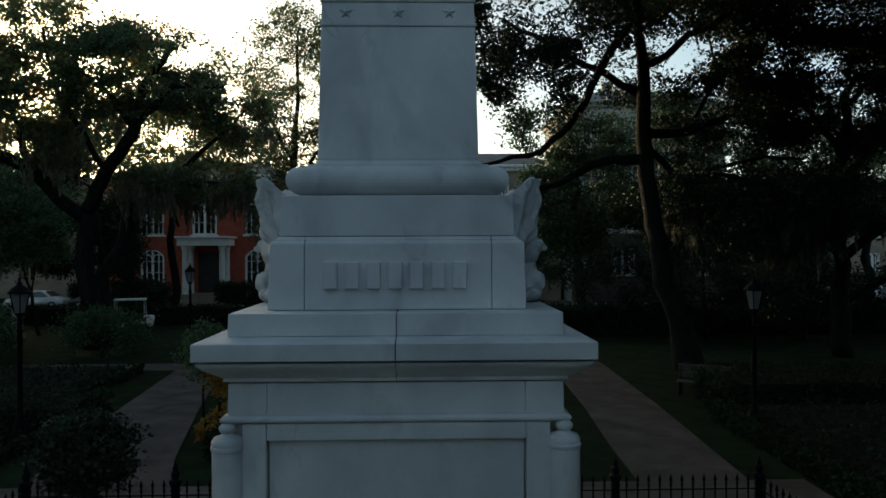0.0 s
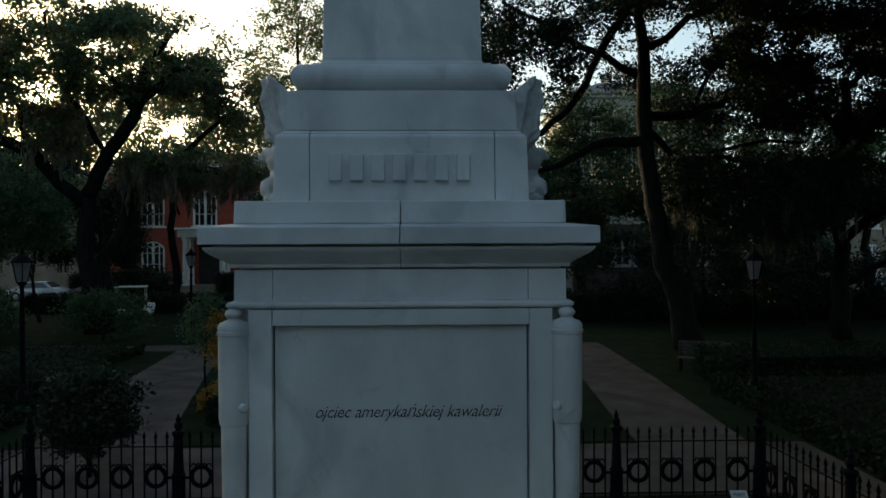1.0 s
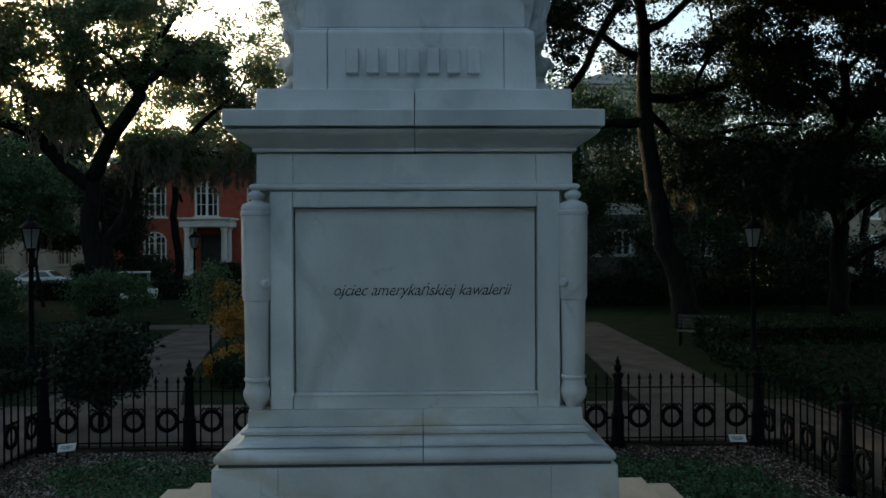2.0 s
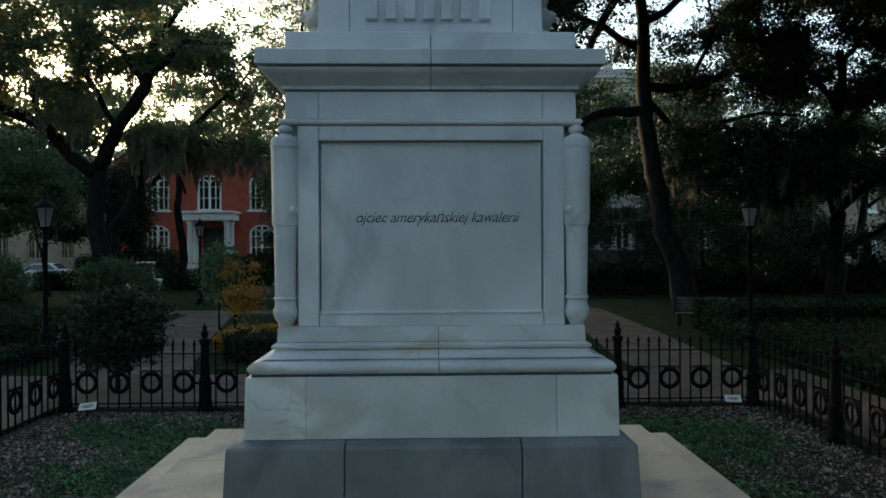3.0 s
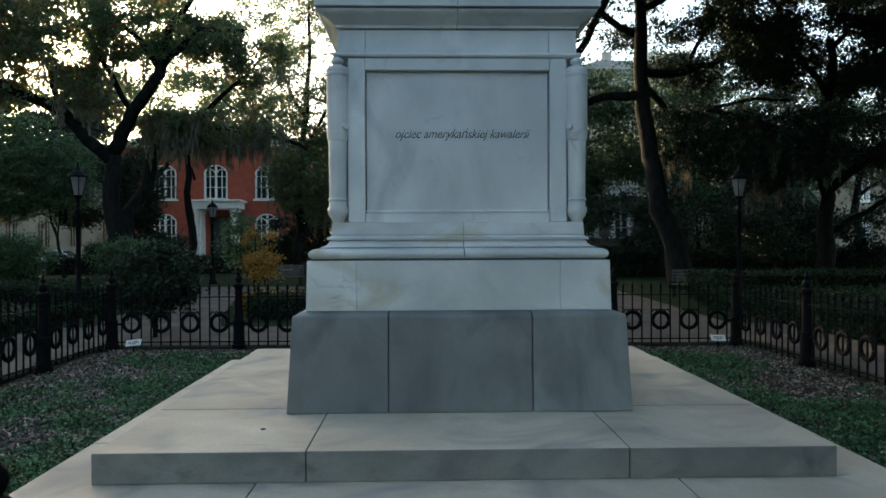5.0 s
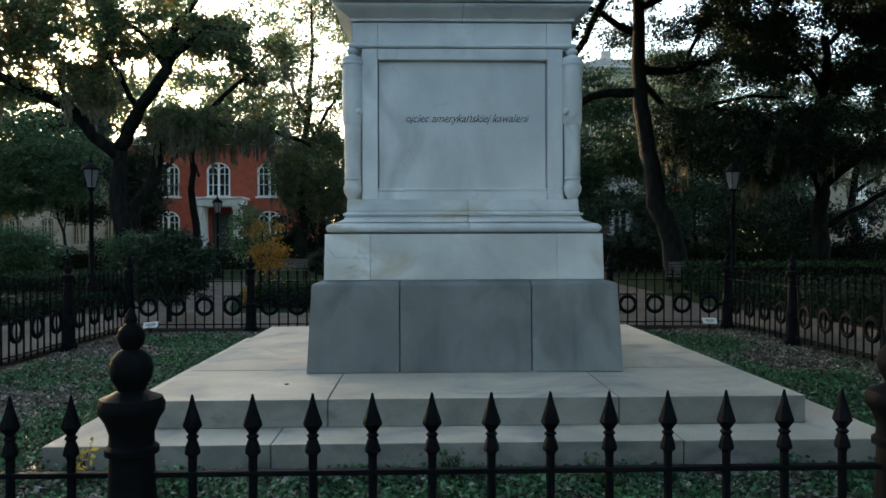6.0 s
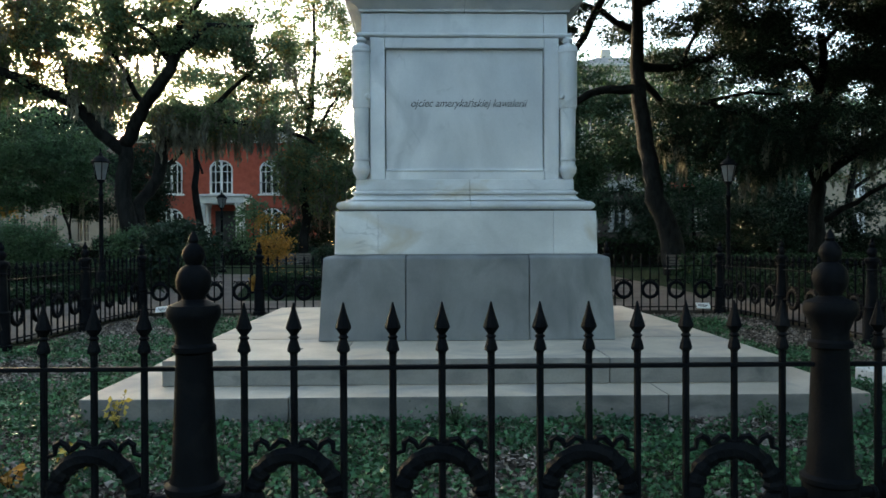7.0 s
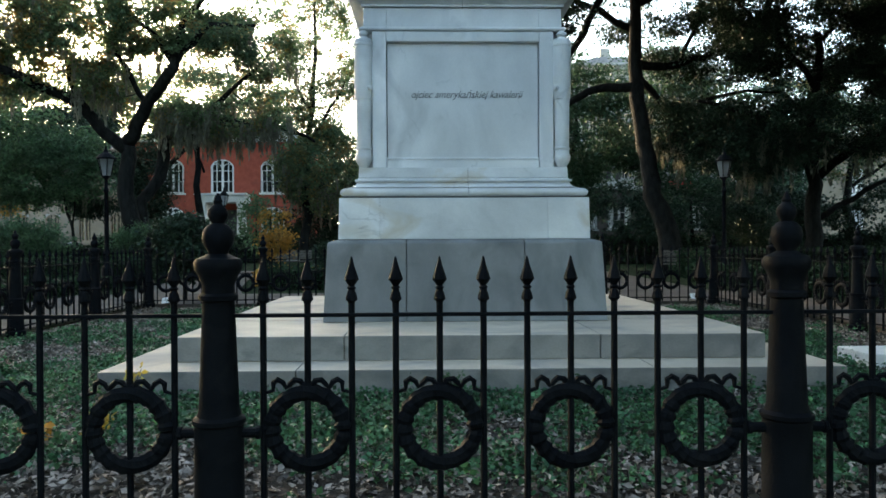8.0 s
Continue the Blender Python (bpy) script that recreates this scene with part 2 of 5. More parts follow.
def leaf_mesh(name, centres, normals_up, size, mat, rng, jitter=0.35, aspect=0.6, axis=None):
    """Many small folded leaves, two triangles each side of the midrib."""
    n = len(centres)
    c = np.asarray(centres, float)
    a = rng.normal(size=(n, 3))
    a[:, 2] *= 1.0 - normals_up
    if axis is not None:
        a = np.array(axis) + 0.22 * a
    a /= np.linalg.norm(a, axis=1)[:, None] + 1e-9
    b = rng.normal(size=(n, 3))
    b[:, 2] *= 1.0 - normals_up
    b -= a * (a * b).sum(1)[:, None]
    b /= np.linalg.norm(b, axis=1)[:, None] + 1e-9
    k = np.cross(a, b)
    s = (size * (1 + jitter * rng.uniform(-1, 1, n)))[:, None]
    v = np.empty((n, 4, 3))
    v[:, 0] = c - a * s * 0.5
    v[:, 1] = c + b * s * aspect * 0.5 + k * s * 0.12
    v[:, 2] = c + a * s * 0.5
    v[:, 3] = c - b * s * aspect * 0.5 + k * s * 0.12
    me = bpy.data.meshes.new(name)
    me.vertices.add(4 * n)
    me.vertices.foreach_set("co", v.reshape(-1).astype(np.float32))
    i = np.arange(n)[:, None] * 4
    tri = np.concatenate([i + np.array([[0, 1, 2]]), i + np.array([[0, 2, 3]])], 1).reshape(-1)
    me.loops.add(6 * n)
    me.loops.foreach_set("vertex_index", tri.astype(np.int32))
    me.polygons.add(2 * n)
    me.polygons.foreach_set("loop_start", np.arange(0, 6 * n, 3, dtype=np.int32))
    me.update(calc_edges=True)
    me.validate()
    me.materials.append(mat)
    return me


# ---- the monument ----
monument = thing("monument", "tall white marble pedestal with carved mouldings and corner cannon columns", "monument")
GAP = 0.003


def course(name, profile, mat, cuts=(), bevel=0.006, label="", gap=GAP):
    """One course, split by its upright joints into separate blocks."""
    xs = [-99, *cuts, 99]
    for a, b in zip(xs, xs[1:]):
        bm = loft(profile, bevel, keep=(a + gap if a > -50 else a, b - gap if b < 50 else b))
        part(name, bm, mat, monument, label)


for h, z0, z1 in ((1.40, 0.30, 1.22), (1.30, 1.2, 1.7), (1.10, 1.7, 2.0), (1.04, 3.54, 3.79), (1.05, 3.79, 4.2), (0.84, 4.2, 4.7)):
    part("mortar_core", box(bmesh.new(), -h, h, -h, h, z0, z1), MORTAR, monument)

course("plinth_block", [(1.495, 0.372), (1.492, 0.40), (1.450, 1.192), (1.440, 1.208), (1.345, 1.236)], GREY_MARBLE, (-0.620, 0.627), 0.008, "blue-grey marble block with dark vertical joints", 0.004)
course("base_block", [(1.346, 1.239), (1.336, 1.678)], MARBLE_LOW, (-0.904, 0.891), 0.004, "", 0.0012)
arc = [(1.252 + 0.076 * math.cos(a), 1.736 + 0.049 * math.sin(a)) for a in np.linspace(-1.5, 1.45, 11)]
cav = [(1.162 + 0.090 * (1 - math.sin(a)), 1.797 + 0.060 * (1 - math.cos(a))) for a in np.linspace(0.0, 1.5, 8)]
course("base_moulding", [(1.20, 1.686)] + arc + [(1.225, 1.789), (1.225, 1.795)] + cav + [(1.150, 1.856), (1.150, 1.861), (1.180, 1.864), (1.182, 1.884), (1.160, 1.890), (1.146, 1.905)], MARBLE_LOW, (0.047,), 0.0)
course("footing_block", [(1.146, 1.908), (1.140, 2.020)], MARBLE_LOW, (0.047,), 0.005, "", 0.0012)
def notched_pier(a, b, notch, z0, z1):
    """A corner pier whose outer edge is cut back to take the cannon."""
    bm = bmesh.new()
    plan = [(a, -b), (notch, -b), (notch, -notch), (b, -notch), (b, -a), (a, -a)]
    f = bm.faces.new([bm.verts.new((x, y, z0)) for x, y in plan])
    r = bmesh.ops.extrude_face_region(bm, geom=[f])
    bmesh.ops.translate(bm, vec=(0, 0, z1 - z0), verts=[v for v in r["geom"] if isinstance(v, bmesh.types.BMVert)])
    bm.normal_update()
    bmesh.ops.recalc_face_normals(bm, faces=bm.faces)
    bmesh.ops.bevel(bm, geom=bm.edges[:], offset=0.006, segments=2, affect="EDGES", profile=0.5)
    return bm


# the die: a core with raised piers and rails round a sunk panel on each face
part("die_core", loft([(0.970, 2.02), (0.968, 3.53)], 0.0), MORTAR, monument)
for k in range(4):
    turn = Matrix.Rotation(k * math.pi / 2, 4, "Z")
    bm = bmesh.new()
    box(bm, -0.831, 0.831, -1.060, -0.98, 2.130, 3.399, 0.004)
    bm.transform(turn)
    part("sunk_panel", bm, MARBLE, monument, "smooth pale marble panel with faint stains")
    bm = notched_pier(0.841, 1.112, 0.994, 2.022, 3.513)
    bm.transform(turn)
    part("corner_pier", bm, MARBLE, monument)
    bm = bmesh.new()
    box(bm, -0.838, 0.838, -1.110, -1.02, 3.405, 3.513, 0.006)
    bm.transform(turn)
    part("panel_head", bm, MARBLE, monument)
    bm = bmesh.new()
    box(bm, -0.838, 0.838, -1.108, -1.02, 2.022, 2.125, 0.004)
    bmesh.ops.bevel(bm, geom=[e for e in bm.edges if all(v.co.z > 2.11 and v.co.y < -1.09 for v in e.verts)], offset=0.016, segments=3, affect="EDGES")
    bm.transform(turn)
    part("panel_sill", bm, MARBLE, monument)
course("string_moulding", [(1.060, 3.512), (1.060, 3.519), (1.120, 3.522), (1.131, 3.536), (1.131, 3.550), (1.118, 3.562), (1.090, 3.568)], MARBLE, (), 0.0)
course("frieze_block", [(1.090, 3.569), (1.087, 3.772)], MARBLE, (-0.839, 0.836), 0.004, "", 0.0015)
ogee = [(1.100 + 0.150 * (0.5 - 0.5 * math.cos(math.pi * s)) * (0.75 + 0.25 * s), 3.792 + 0.125 * s ** 1.25) for s in np.linspace(0, 1, 11)]
course("cornice_moulding", [(1.055, 3.774), (1.055, 3.784), (1.112, 3.787), (1.112, 3.796)] + ogee[2:] + [(1.252, 3.920), (1.195, 3.924)], MARBLE, (-0.001,), 0.0)
course("cornice_slab", [(1.195, 3.926), (1.195, 3.935), (1.274, 3.938), (1.273, 4.044), (1.266, 4.050), (1.092, 4.072)], MARBLE, (-0.001,), 0.004)
course("upper_step_block", [(1.091, 4.073), (1.086, 4.222)], MARBLE, (-0.001,), 0.007)
course("name_block", [(0.876, 4.226), (0.865, 4.672), (0.858, 4.684), (0.812, 4.722)], MARBLE, (-0.628, 0.641), 0.006, "marble block of the name course", 0.002)
course("attic_block", [(0.808, 4.725), (0.796, 5.006)], MARBLE, (), 0.008)
tor = [(0.680 + 0.092 * math.cos(a), 5.115 + 0.098 * math.sin(a)) for a in np.linspace(-1.45, 1.5, 13)]
course("torus", [(0.66, 5.010)] + tor + [(0.645, 5.214), (0.636, 5.236), (0.600, 5.240)] + [(0.576 + 0.026 * (1 - math.sin(a)), 5.244 + 0.034 * (1 - math.cos(a))) for a in np.linspace(0, 1.57, 6)], MARBLE, (), 0.0)
course("shaft", [(0.576, 5.279), (0.553, 6.236)], MARBLE, (), 0.006, "smooth tapering marble shaft")
course("shaft_moulding", [(0.553, 6.237), (0.562, 6.242), (0.564, 6.256), (0.553, 6.262)], MARBLE, (), 0.0)
course("star_band", [(0.551, 6.263), (0.547, 6.412)], MARBLE, (), 0.003)
course("shaft_moulding", [(0.548, 6.413), (0.558, 6.418), (0.560, 6.436), (0.549, 6.442)], MARBLE, (), 0.0)
course("upper_shaft", [(0.547, 6.443), (0.535, 7.0)], MARBLE, (), 0.006)

# carved stars on each face of the band
for k in range(4):
    for x in (-0.374, 0.0, 0.370):
        bm = bmesh.new()
        ring = []
        for i in range(10):
            r = 0.058 if i % 2 == 0 else 0.023
            a = math.pi / 2 + i * math.pi / 5
            ring.append(bm.verts.new((x + r * math.cos(a), -0.549, 6.339 + r * math.sin(a))))
        tip = bm.verts.new((x, -0.578, 6.339))
        for i in range(10):
            bm.faces.new((ring[i], ring[(i + 1) % 10], tip))
        bm.faces.new(ring[::-1])
        bm.transform(Matrix.Rotation(k * math.pi / 2, 4, "Z"))
        part("star", bm, MARBLE, monument)

# the raised name on the front, as seven plain bars
for i in range(7):
    w = (0.494 + 0.522) / 7
    x0 = -0.522 + i * w
    bm = bmesh.new()
    box(bm, x0 + 0.027, x0 + w - 0.027, -0.918, -0.86, 4.370, 4.552, 0.006)
    part("raised_bar", bm, MARBLE, monument)


def lettering(words, x0, x1, y, z, height, parent):
    """Slanted incised words on the front panel, one mesh a letter."""
    cu = bpy.data.curves.new("words", "FONT")
    cu.body, cu.size, cu.extrude, cu.offset = words, 1.0, 0.0, -0.005
    cu.resolution_u = 3
    ob = new("words", cu)
    bpy.context.view_layer.update()
    me = bpy.data.meshes.new_from_object(ob.evaluated_get(bpy.context.evaluated_depsgraph_get()))
    bpy.data.objects.remove(ob)
    co = [v.co.copy() for v in me.vertices]
    lo, hi = min(c.x for c in co), max(c.x for c in co)
    s = (x1 - x0) / (hi - lo + 0.3)
    # strokes that overlap across the line belong to one letter
    root = list(range(len(co)))

    def find(i):
        while root[i] != i:
            i = root[i]
        return i

    for e in me.edges:
        a, b = find(e.vertices[0]), find(e.vertices[1])
        root[a] = b
    spans = {}
    for i, c in enumerate(co):
        k = find(i)
        a, b, m = spans.get(k, (9e9, -9e9, []))
        spans[k] = (min(a, c.x), max(b, c.x), m + [i])
    letters = []
    for a, b, m in sorted(spans.values(), key=lambda v: v[0]):
        mid = (a + b) / 2
        if letters and (letters[-1][0] - 0.01 < mid < letters[-1][1] + 0.01 or a < (letters[-1][0] + letters[-1][1]) / 2 < b):
            letters[-1] = [min(a, letters[-1][0]), max(b, letters[-1][1]), letters[-1][2] + m]
        else:
            letters.append([a, b, m])
    # slanted a little, each letter joined to the next by a thin rising stroke
    for q, (a, b, m) in enumerate(letters):
        at = {v: i for i, v in enumerate(m)}
        faces = [[at[v] for v in p.vertices] for p in me.polygons if p.vertices[0] in at]
        pts = [(x0 + (co[i].x - lo + 0.40 * co[i].y) * s, y, z + co[i].y * height) for i in m]
        if q + 1 < len(letters) and letters[q + 1][0] - b < 0.2:
            n, g = len(pts), letters[q + 1][0]
            pts += [(x0 + (px - lo + 0.40 * pz) * s, y - 0.0004, z + pz * height) for px, pz in ((b - 0.05, 0.0), (b - 0.03, -0.03), (g + 0.05, 0.16), (g + 0.04, 0.21))]
            faces.append([n, n + 1, n + 2, n + 3])
        glyph = bpy.data.meshes.new("letter")
        glyph.from_pydata(pts, [], faces)
        glyph.materials.append(INSCRIPTION)
        t = new("letter", glyph)
        t.parent = parent
        tagged(t, "dark slanted incised letter")


lettering("ojciec amerykańskiej kawalerii", -0.572, 0.676, -1.0615, 2.795, 0.116, monument)

# a cannon barrel stands upright at each corner of the die
for sx in (-1, 1):
    for sy in (-1, 1):
        c = (sx * 1.090, sy * 1.090)
        bm = lathe(bmesh.new(), [(0.050, 2.022), (0.058, 2.05), (0.082, 2.085), (0.092, 2.12), (0.092, 2.15), (0.080, 2.17), (0.078, 2.215), (0.088, 2.222), (0.088, 2.238), (0.078, 2.245),
                                 (0.084, 2.74), (0.086, 2.765), (0.094, 2.772), (0.094, 2.785), (0.098, 2.80), (0.101, 3.345), (0.108, 3.352), (0.109, 3.372), (0.102, 3.38), (0.104, 3.402), (0.088, 3.428), (0.055, 3.440),
                                 (0.042, 3.447), (0.036, 3.456), (0.048, 3.464), (0.057, 3.480), (0.057, 3.492), (0.048, 3.506), (0.034, 3.514), (0.028, 3.521)], 28, c)
        cannon = part("cannon_column", bm, MARBLE, monument, "upright cannon barrel carved in pale marble", True)
        cannon.data.set_sharp_from_angle(angle=0.7)
        # its trunnions lie across the corner
        for k in (-1, 1):
            bm = lathe(bmesh.new(), [(0.030, 0.06), (0.030, 0.122), (0.022, 0.130)], 14)
            bm.transform(Matrix.Translation((*c, 2.885)) @ Vector((k * sx, -k * sy, 0)).to_track_quat("Z", "Y").to_matrix().to_4x4())
            part("trunnion", bm, MARBLE, cannon)



def eagle(sx):
    """A carved eagle with raised wings on the side of the name course: one plain carved mesh."""
    bm = bmesh.new()

    def blob(c, r, rot=0.0):
        bmesh.ops.create_icosphere(bm, subdivisions=3, radius=1, matrix=Matrix.Translation(c) @ Matrix.Rotation(rot, 4, "X") @ Matrix.Diagonal((*r, 1)))

    blob((0.99, 0, 4.29), (0.13, 0.27, 0.075))
    blob((1.02, -0.12, 4.37), (0.10, 0.09, 0.10))
    blob((1.02, 0.12, 4.37), (0.10, 0.09, 0.10))
    blob((0.97, 0, 4.46), (0.11, 0.16, 0.11))
    blob((0.98, 0, 4.62), (0.12, 0.19, 0.13))
    blob((0.95, 0, 4.80), (0.11, 0.17, 0.16))
    blob((1.085, 0, 4.66), (0.060, 0.055, 0.050))
    blob((1.135, 0, 4.645), (0.030, 0.025, 0.026))
    # each wing: a solid, outward-curling mass with a smooth leading edge and rows of feathers behind it
    full = [(0.80, 5.02), (0.86, 5.075), (0.92, 5.125), (0.965, 5.16), (0.99, 5.172), (1.012, 5.16), (1.025, 5.10), (1.028, 5.00), (1.020, 4.92), (1.010, 4.85), (0.998, 4.78), (0.985, 4.72), (0.94, 4.66)]
    edge = [(0.80, 5.02), (0.86, 5.075), (0.92, 5.125), (0.955, 5.150), (0.972, 5.152), (0.968, 5.115), (0.940, 5.06), (0.912, 5.01), (0.892, 4.95), (0.880, 4.88), (0.873, 4.82), (0.862, 4.76), (0.85, 4.70)]
    for s in (-1, 1):
        cols = []
        for k in range(23):
            f = k / 22
            y = s * (0.05 + 0.60 * f)
            lead = min(1.0, max(0.0, (f - 0.85) / 0.03))
            drop = 0.22 * (1 - f) ** 1.5
            row = []
            for (x0, z0), (x1, z1) in zip(full, edge):
                x, z = x0 + (x1 - x0) * lead, z0 + (z1 - z0) * lead
                if x > 0.93 and lead < 0.5:
                    x += 0.024 * math.sin(z * 70 + 2.2 * math.sin(k * 1.4)) - 0.03 * (k % 3 == 0)
                row.append(bm.verts.new((x, y, z - drop * (z - 4.6) / 0.6)))
            cols.append(row + [bm.verts.new((0.79, y, 4.66)), bm.verts.new((0.79, y, 5.00 - drop * 0.6))])
        n = len(cols[0])
        for c0, c1 in zip(cols, cols[1:]):
            for m in range(n):
                bm.faces.new((c0[m], c0[(m + 1) % n], c1[(m + 1) % n], c1[m]))
        bm.faces.new(cols[0])
        bm.faces.new(cols[-1])
    bmesh.ops.recalc_face_normals(bm, faces=bm.faces)
    for v in bm.verts:
        v.co.x += 0.026 * noise.noise(v.co * 13)
        v.co.x += 0.012 * noise.noise(v.co * 38)
        v.co.z += 0.012 * noise.noise(v.co * 17 + Vector((3, 1, 2))) + 0.010 * noise.noise(v.co * 41)
        v.co.y += 0.012 * noise.noise(v.co * 11 + Vector((9, 4, 2)))
        v.co.x *= sx
    ob = whole("carved_eagle", bm, CARVED, "weathered marble carving with raised wings on the pedestal ledge", "carving", "carvings on the pedestal", "", True)
    fuse = ob.modifiers.new("fuse", "REMESH")
    fuse.mode, fuse.voxel_size, fuse.use_smooth_shade = "VOXEL", 0.009, True


eagle(-1)
eagle(1)


# ---- platform steps ----
def slab_ring(name, label, outer, inner_x, inner_y, z0, z1, cut_x, cut_y):
    t = thing(name, label, "step")
    xs = [-outer, -cut_x, cut_x, outer]
    ys = [-outer, -cut_y, cut_y, outer]
    for i in range(3):
        for j in range(3):
            if i == 1 and j == 1:
                continue
            bm = bmesh.new()
            x0, x1, y0, y1 = xs[i], xs[i + 1], ys[j], ys[j + 1]
            if i == 1:
                y0, y1 = (y0, -inner_y) if j == 0 else (inner_y, y1)
            if j == 1:
                x0, x1 = (x0, -inner_x) if i == 0 else (inner_x, x1)
            box(bm, x0 + GAP, x1 - GAP, y0 + GAP, y1 - GAP, z0, z1 + 0.002 * ((i * 3 + j) % 2), 0.010)
            slab = part("stone_slab", bm, BUFF, t)
            # upright faces take the darkened stone, so their shade is in the colour
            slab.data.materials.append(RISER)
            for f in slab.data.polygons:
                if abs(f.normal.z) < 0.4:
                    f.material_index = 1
    bm = bmesh.new()
    box(bm, -outer + 0.05, outer - 0.05, -outer + 0.05, outer - 0.05, z0, z1 - 0.012)
    part("bedding", bm, MORTAR, t)


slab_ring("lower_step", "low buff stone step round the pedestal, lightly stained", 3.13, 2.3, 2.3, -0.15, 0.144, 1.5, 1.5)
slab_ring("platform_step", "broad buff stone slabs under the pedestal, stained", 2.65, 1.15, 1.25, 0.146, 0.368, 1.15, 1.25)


bm = lathe(bmesh.new(), [(0.020, 0.362), (0.020, 0.3745), (0.014, 0.3755)], 14, (-1.585, -2.0))
whole("drain_cap", bm, MORTAR, "small round dark drain cap set in the platform", "drain cap")

# ---- ground ----
def sheet(name, x0, x1, y0, y1, z, mat, label, category, kind="structure", nx=1, ny=1, rough_z=0.0):
    bm = bmesh.new()
    grid = [[bm.verts.new((x0 + (x1 - x0) * i / nx, y0 + (y1 - y0) * j / ny, z)) for j in range(ny + 1)] for i in range(nx + 1)]
    for i in range(nx):
        for j in range(ny):
            bm.faces.new((grid[i][j], grid[i + 1][j], grid[i + 1][j + 1], grid[i][j + 1]))
    if rough_z:
        for v in bm.verts:
            v.co.z += rough_z * noise.noise(v.co * 1.3)
    return whole(name, bm, mat, label, category, "", kind)


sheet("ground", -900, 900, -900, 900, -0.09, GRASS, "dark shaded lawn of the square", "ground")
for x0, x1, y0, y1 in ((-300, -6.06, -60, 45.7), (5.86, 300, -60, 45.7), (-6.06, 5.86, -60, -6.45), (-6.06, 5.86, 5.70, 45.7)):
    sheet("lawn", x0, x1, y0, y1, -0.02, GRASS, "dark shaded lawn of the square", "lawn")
sheet("planting_bed", -6.06, 5.86, -6.45, 5.70, -0.055, SOIL, "soil bed strewn with dead leaves inside the railing", "ground", nx=60, ny=60, rough_z=0.03)


def strip(name, pts, z, mat, label, category):
    """A flat walk or road from corner points, with a small thickness."""
    bm = bmesh.new()
    top = [bm.verts.new((x, y, z)) for x, y in pts]
    f = bm.faces.new(top)
    r = bmesh.ops.extrude_face_region(bm, geom=[f])
    bmesh.ops.translate(bm, vec=(0, 0, -0.08), verts=[v for v in r["geom"] if isinstance(v, bmesh.types.BMVert)])
    return whole(name, bm, mat, label, category, "", "structure")


strip("path_ring_back", [(-8.6, 5.75), (7.7, 5.75), (7.7, 8.8), (-8.6, 8.8)], 0.012, PAVER, "pale worn paving behind the railing", "path")
strip("path_ring_side", [(-8.6, -9.5), (-6.1, -9.5), (-6.1, 5.745), (-8.6, 5.745)], 0.012, PAVER, "pale worn paving beside the railing", "path")
strip("path_ring_side", [(5.9, -9.5), (7.7, -9.5), (7.7, 5.745), (5.9, 5.745)], 0.012, PAVER, "pale worn paving beside the railing", "path")
strip("path_ring_front", [(-8.6, -12.5), (8.4, -12.5), (8.4, -9.505), (-8.6, -9.505)], 0.012, PAVER, "pale worn paving before the railing", "path")
strip("path_left", [(-7.6, 8.805), (-4.8, 8.805), (-5.35, 10.8), (-6.4, 16.2), (-7.5, 23.0), (-9.3, 23.0), (-8.7, 16.5), (-8.1, 10.85)], 0.012, PAVER, "pale path leading off between lawns", "path")
strip("path_right", [(4.4, 8.805), (6.6, 8.805), (6.8, 12.3), (7.0, 16.0), (7.2, 23.0), (5.1, 23.0), (4.8, 15.5), (4.5, 11.3)], 0.012, PAVER, "pale path leading off under the trees", "path")
strip("path_cross", [(-16, 23.005), (7.2, 23.005), (7.2, 24.6), (-16, 24.6)], 0.012, PAVER, "pale cross path between lawns", "path")
sheet("road", -300, 300, 46.0, 54.0, 0.0, ASPHALT, "asphalt street along the far side of the square", "road")
kerb = bmesh.new()
box(kerb, -300, 300, 45.7, 46.0, -0.05, 0.13, 0.02)
box(kerb, -300, 300, 54.0, 54.3, -0.05, 0.13, 0.02)
whole("kerb", kerb, STUCCO, "worn stone kerb along the street", "kerb", "", "structure")
sheet("pavement", -300, 300, 54.3, 57.9, 0.11, PAVER, "paved walk in front of the houses", "pavement")

# ---- the iron railing ----
spear = [(0.0145, 0.03), (0.0135, 0.945), (0.016, 0.952), (0.024, 0.958), (0.024, 0.966), (0.019, 0.985), (0.013, 1.000), (0.020, 1.008), (0.012, 1.016), (0.016, 1.022), (0.030, 1.042), (0.026, 1.056), (0.013, 1.095), (0.003, 1.135)]
PICKET = mesh_of("picket", lathe(bmesh.new(), spear, 8), IRON)
post_profile = [(0.125, -0.08), (0.125, 0.05), (0.108, 0.06), (0.106, 0.12), (0.100, 0.14), (0.098, 0.455), (0.106, 0.463), (0.106, 0.480), (0.088, 0.492), (0.081, 0.52), (0.064, 0.955), (0.078, 0.962), (0.078, 0.980), (0.066, 0.990),
                (0.064, 1.02), (0.078, 1.06), (0.094, 1.085), (0.096, 1.110), (0.088, 1.128), (0.058, 1.140), (0.040, 1.150), (0.042, 1.160), (0.058, 1.185), (0.063, 1.215), (0.058, 1.245), (0.040, 1.266), (0.026, 1.274), (0.034, 1.288),
                (0.041, 1.308), (0.037, 1.328), (0.024, 1.344), (0.016, 1.352), (0.019, 1.362), (0.012, 1.382), (0.003, 1.397)]
bm = lathe(bmesh.new(), post_profile, 20)
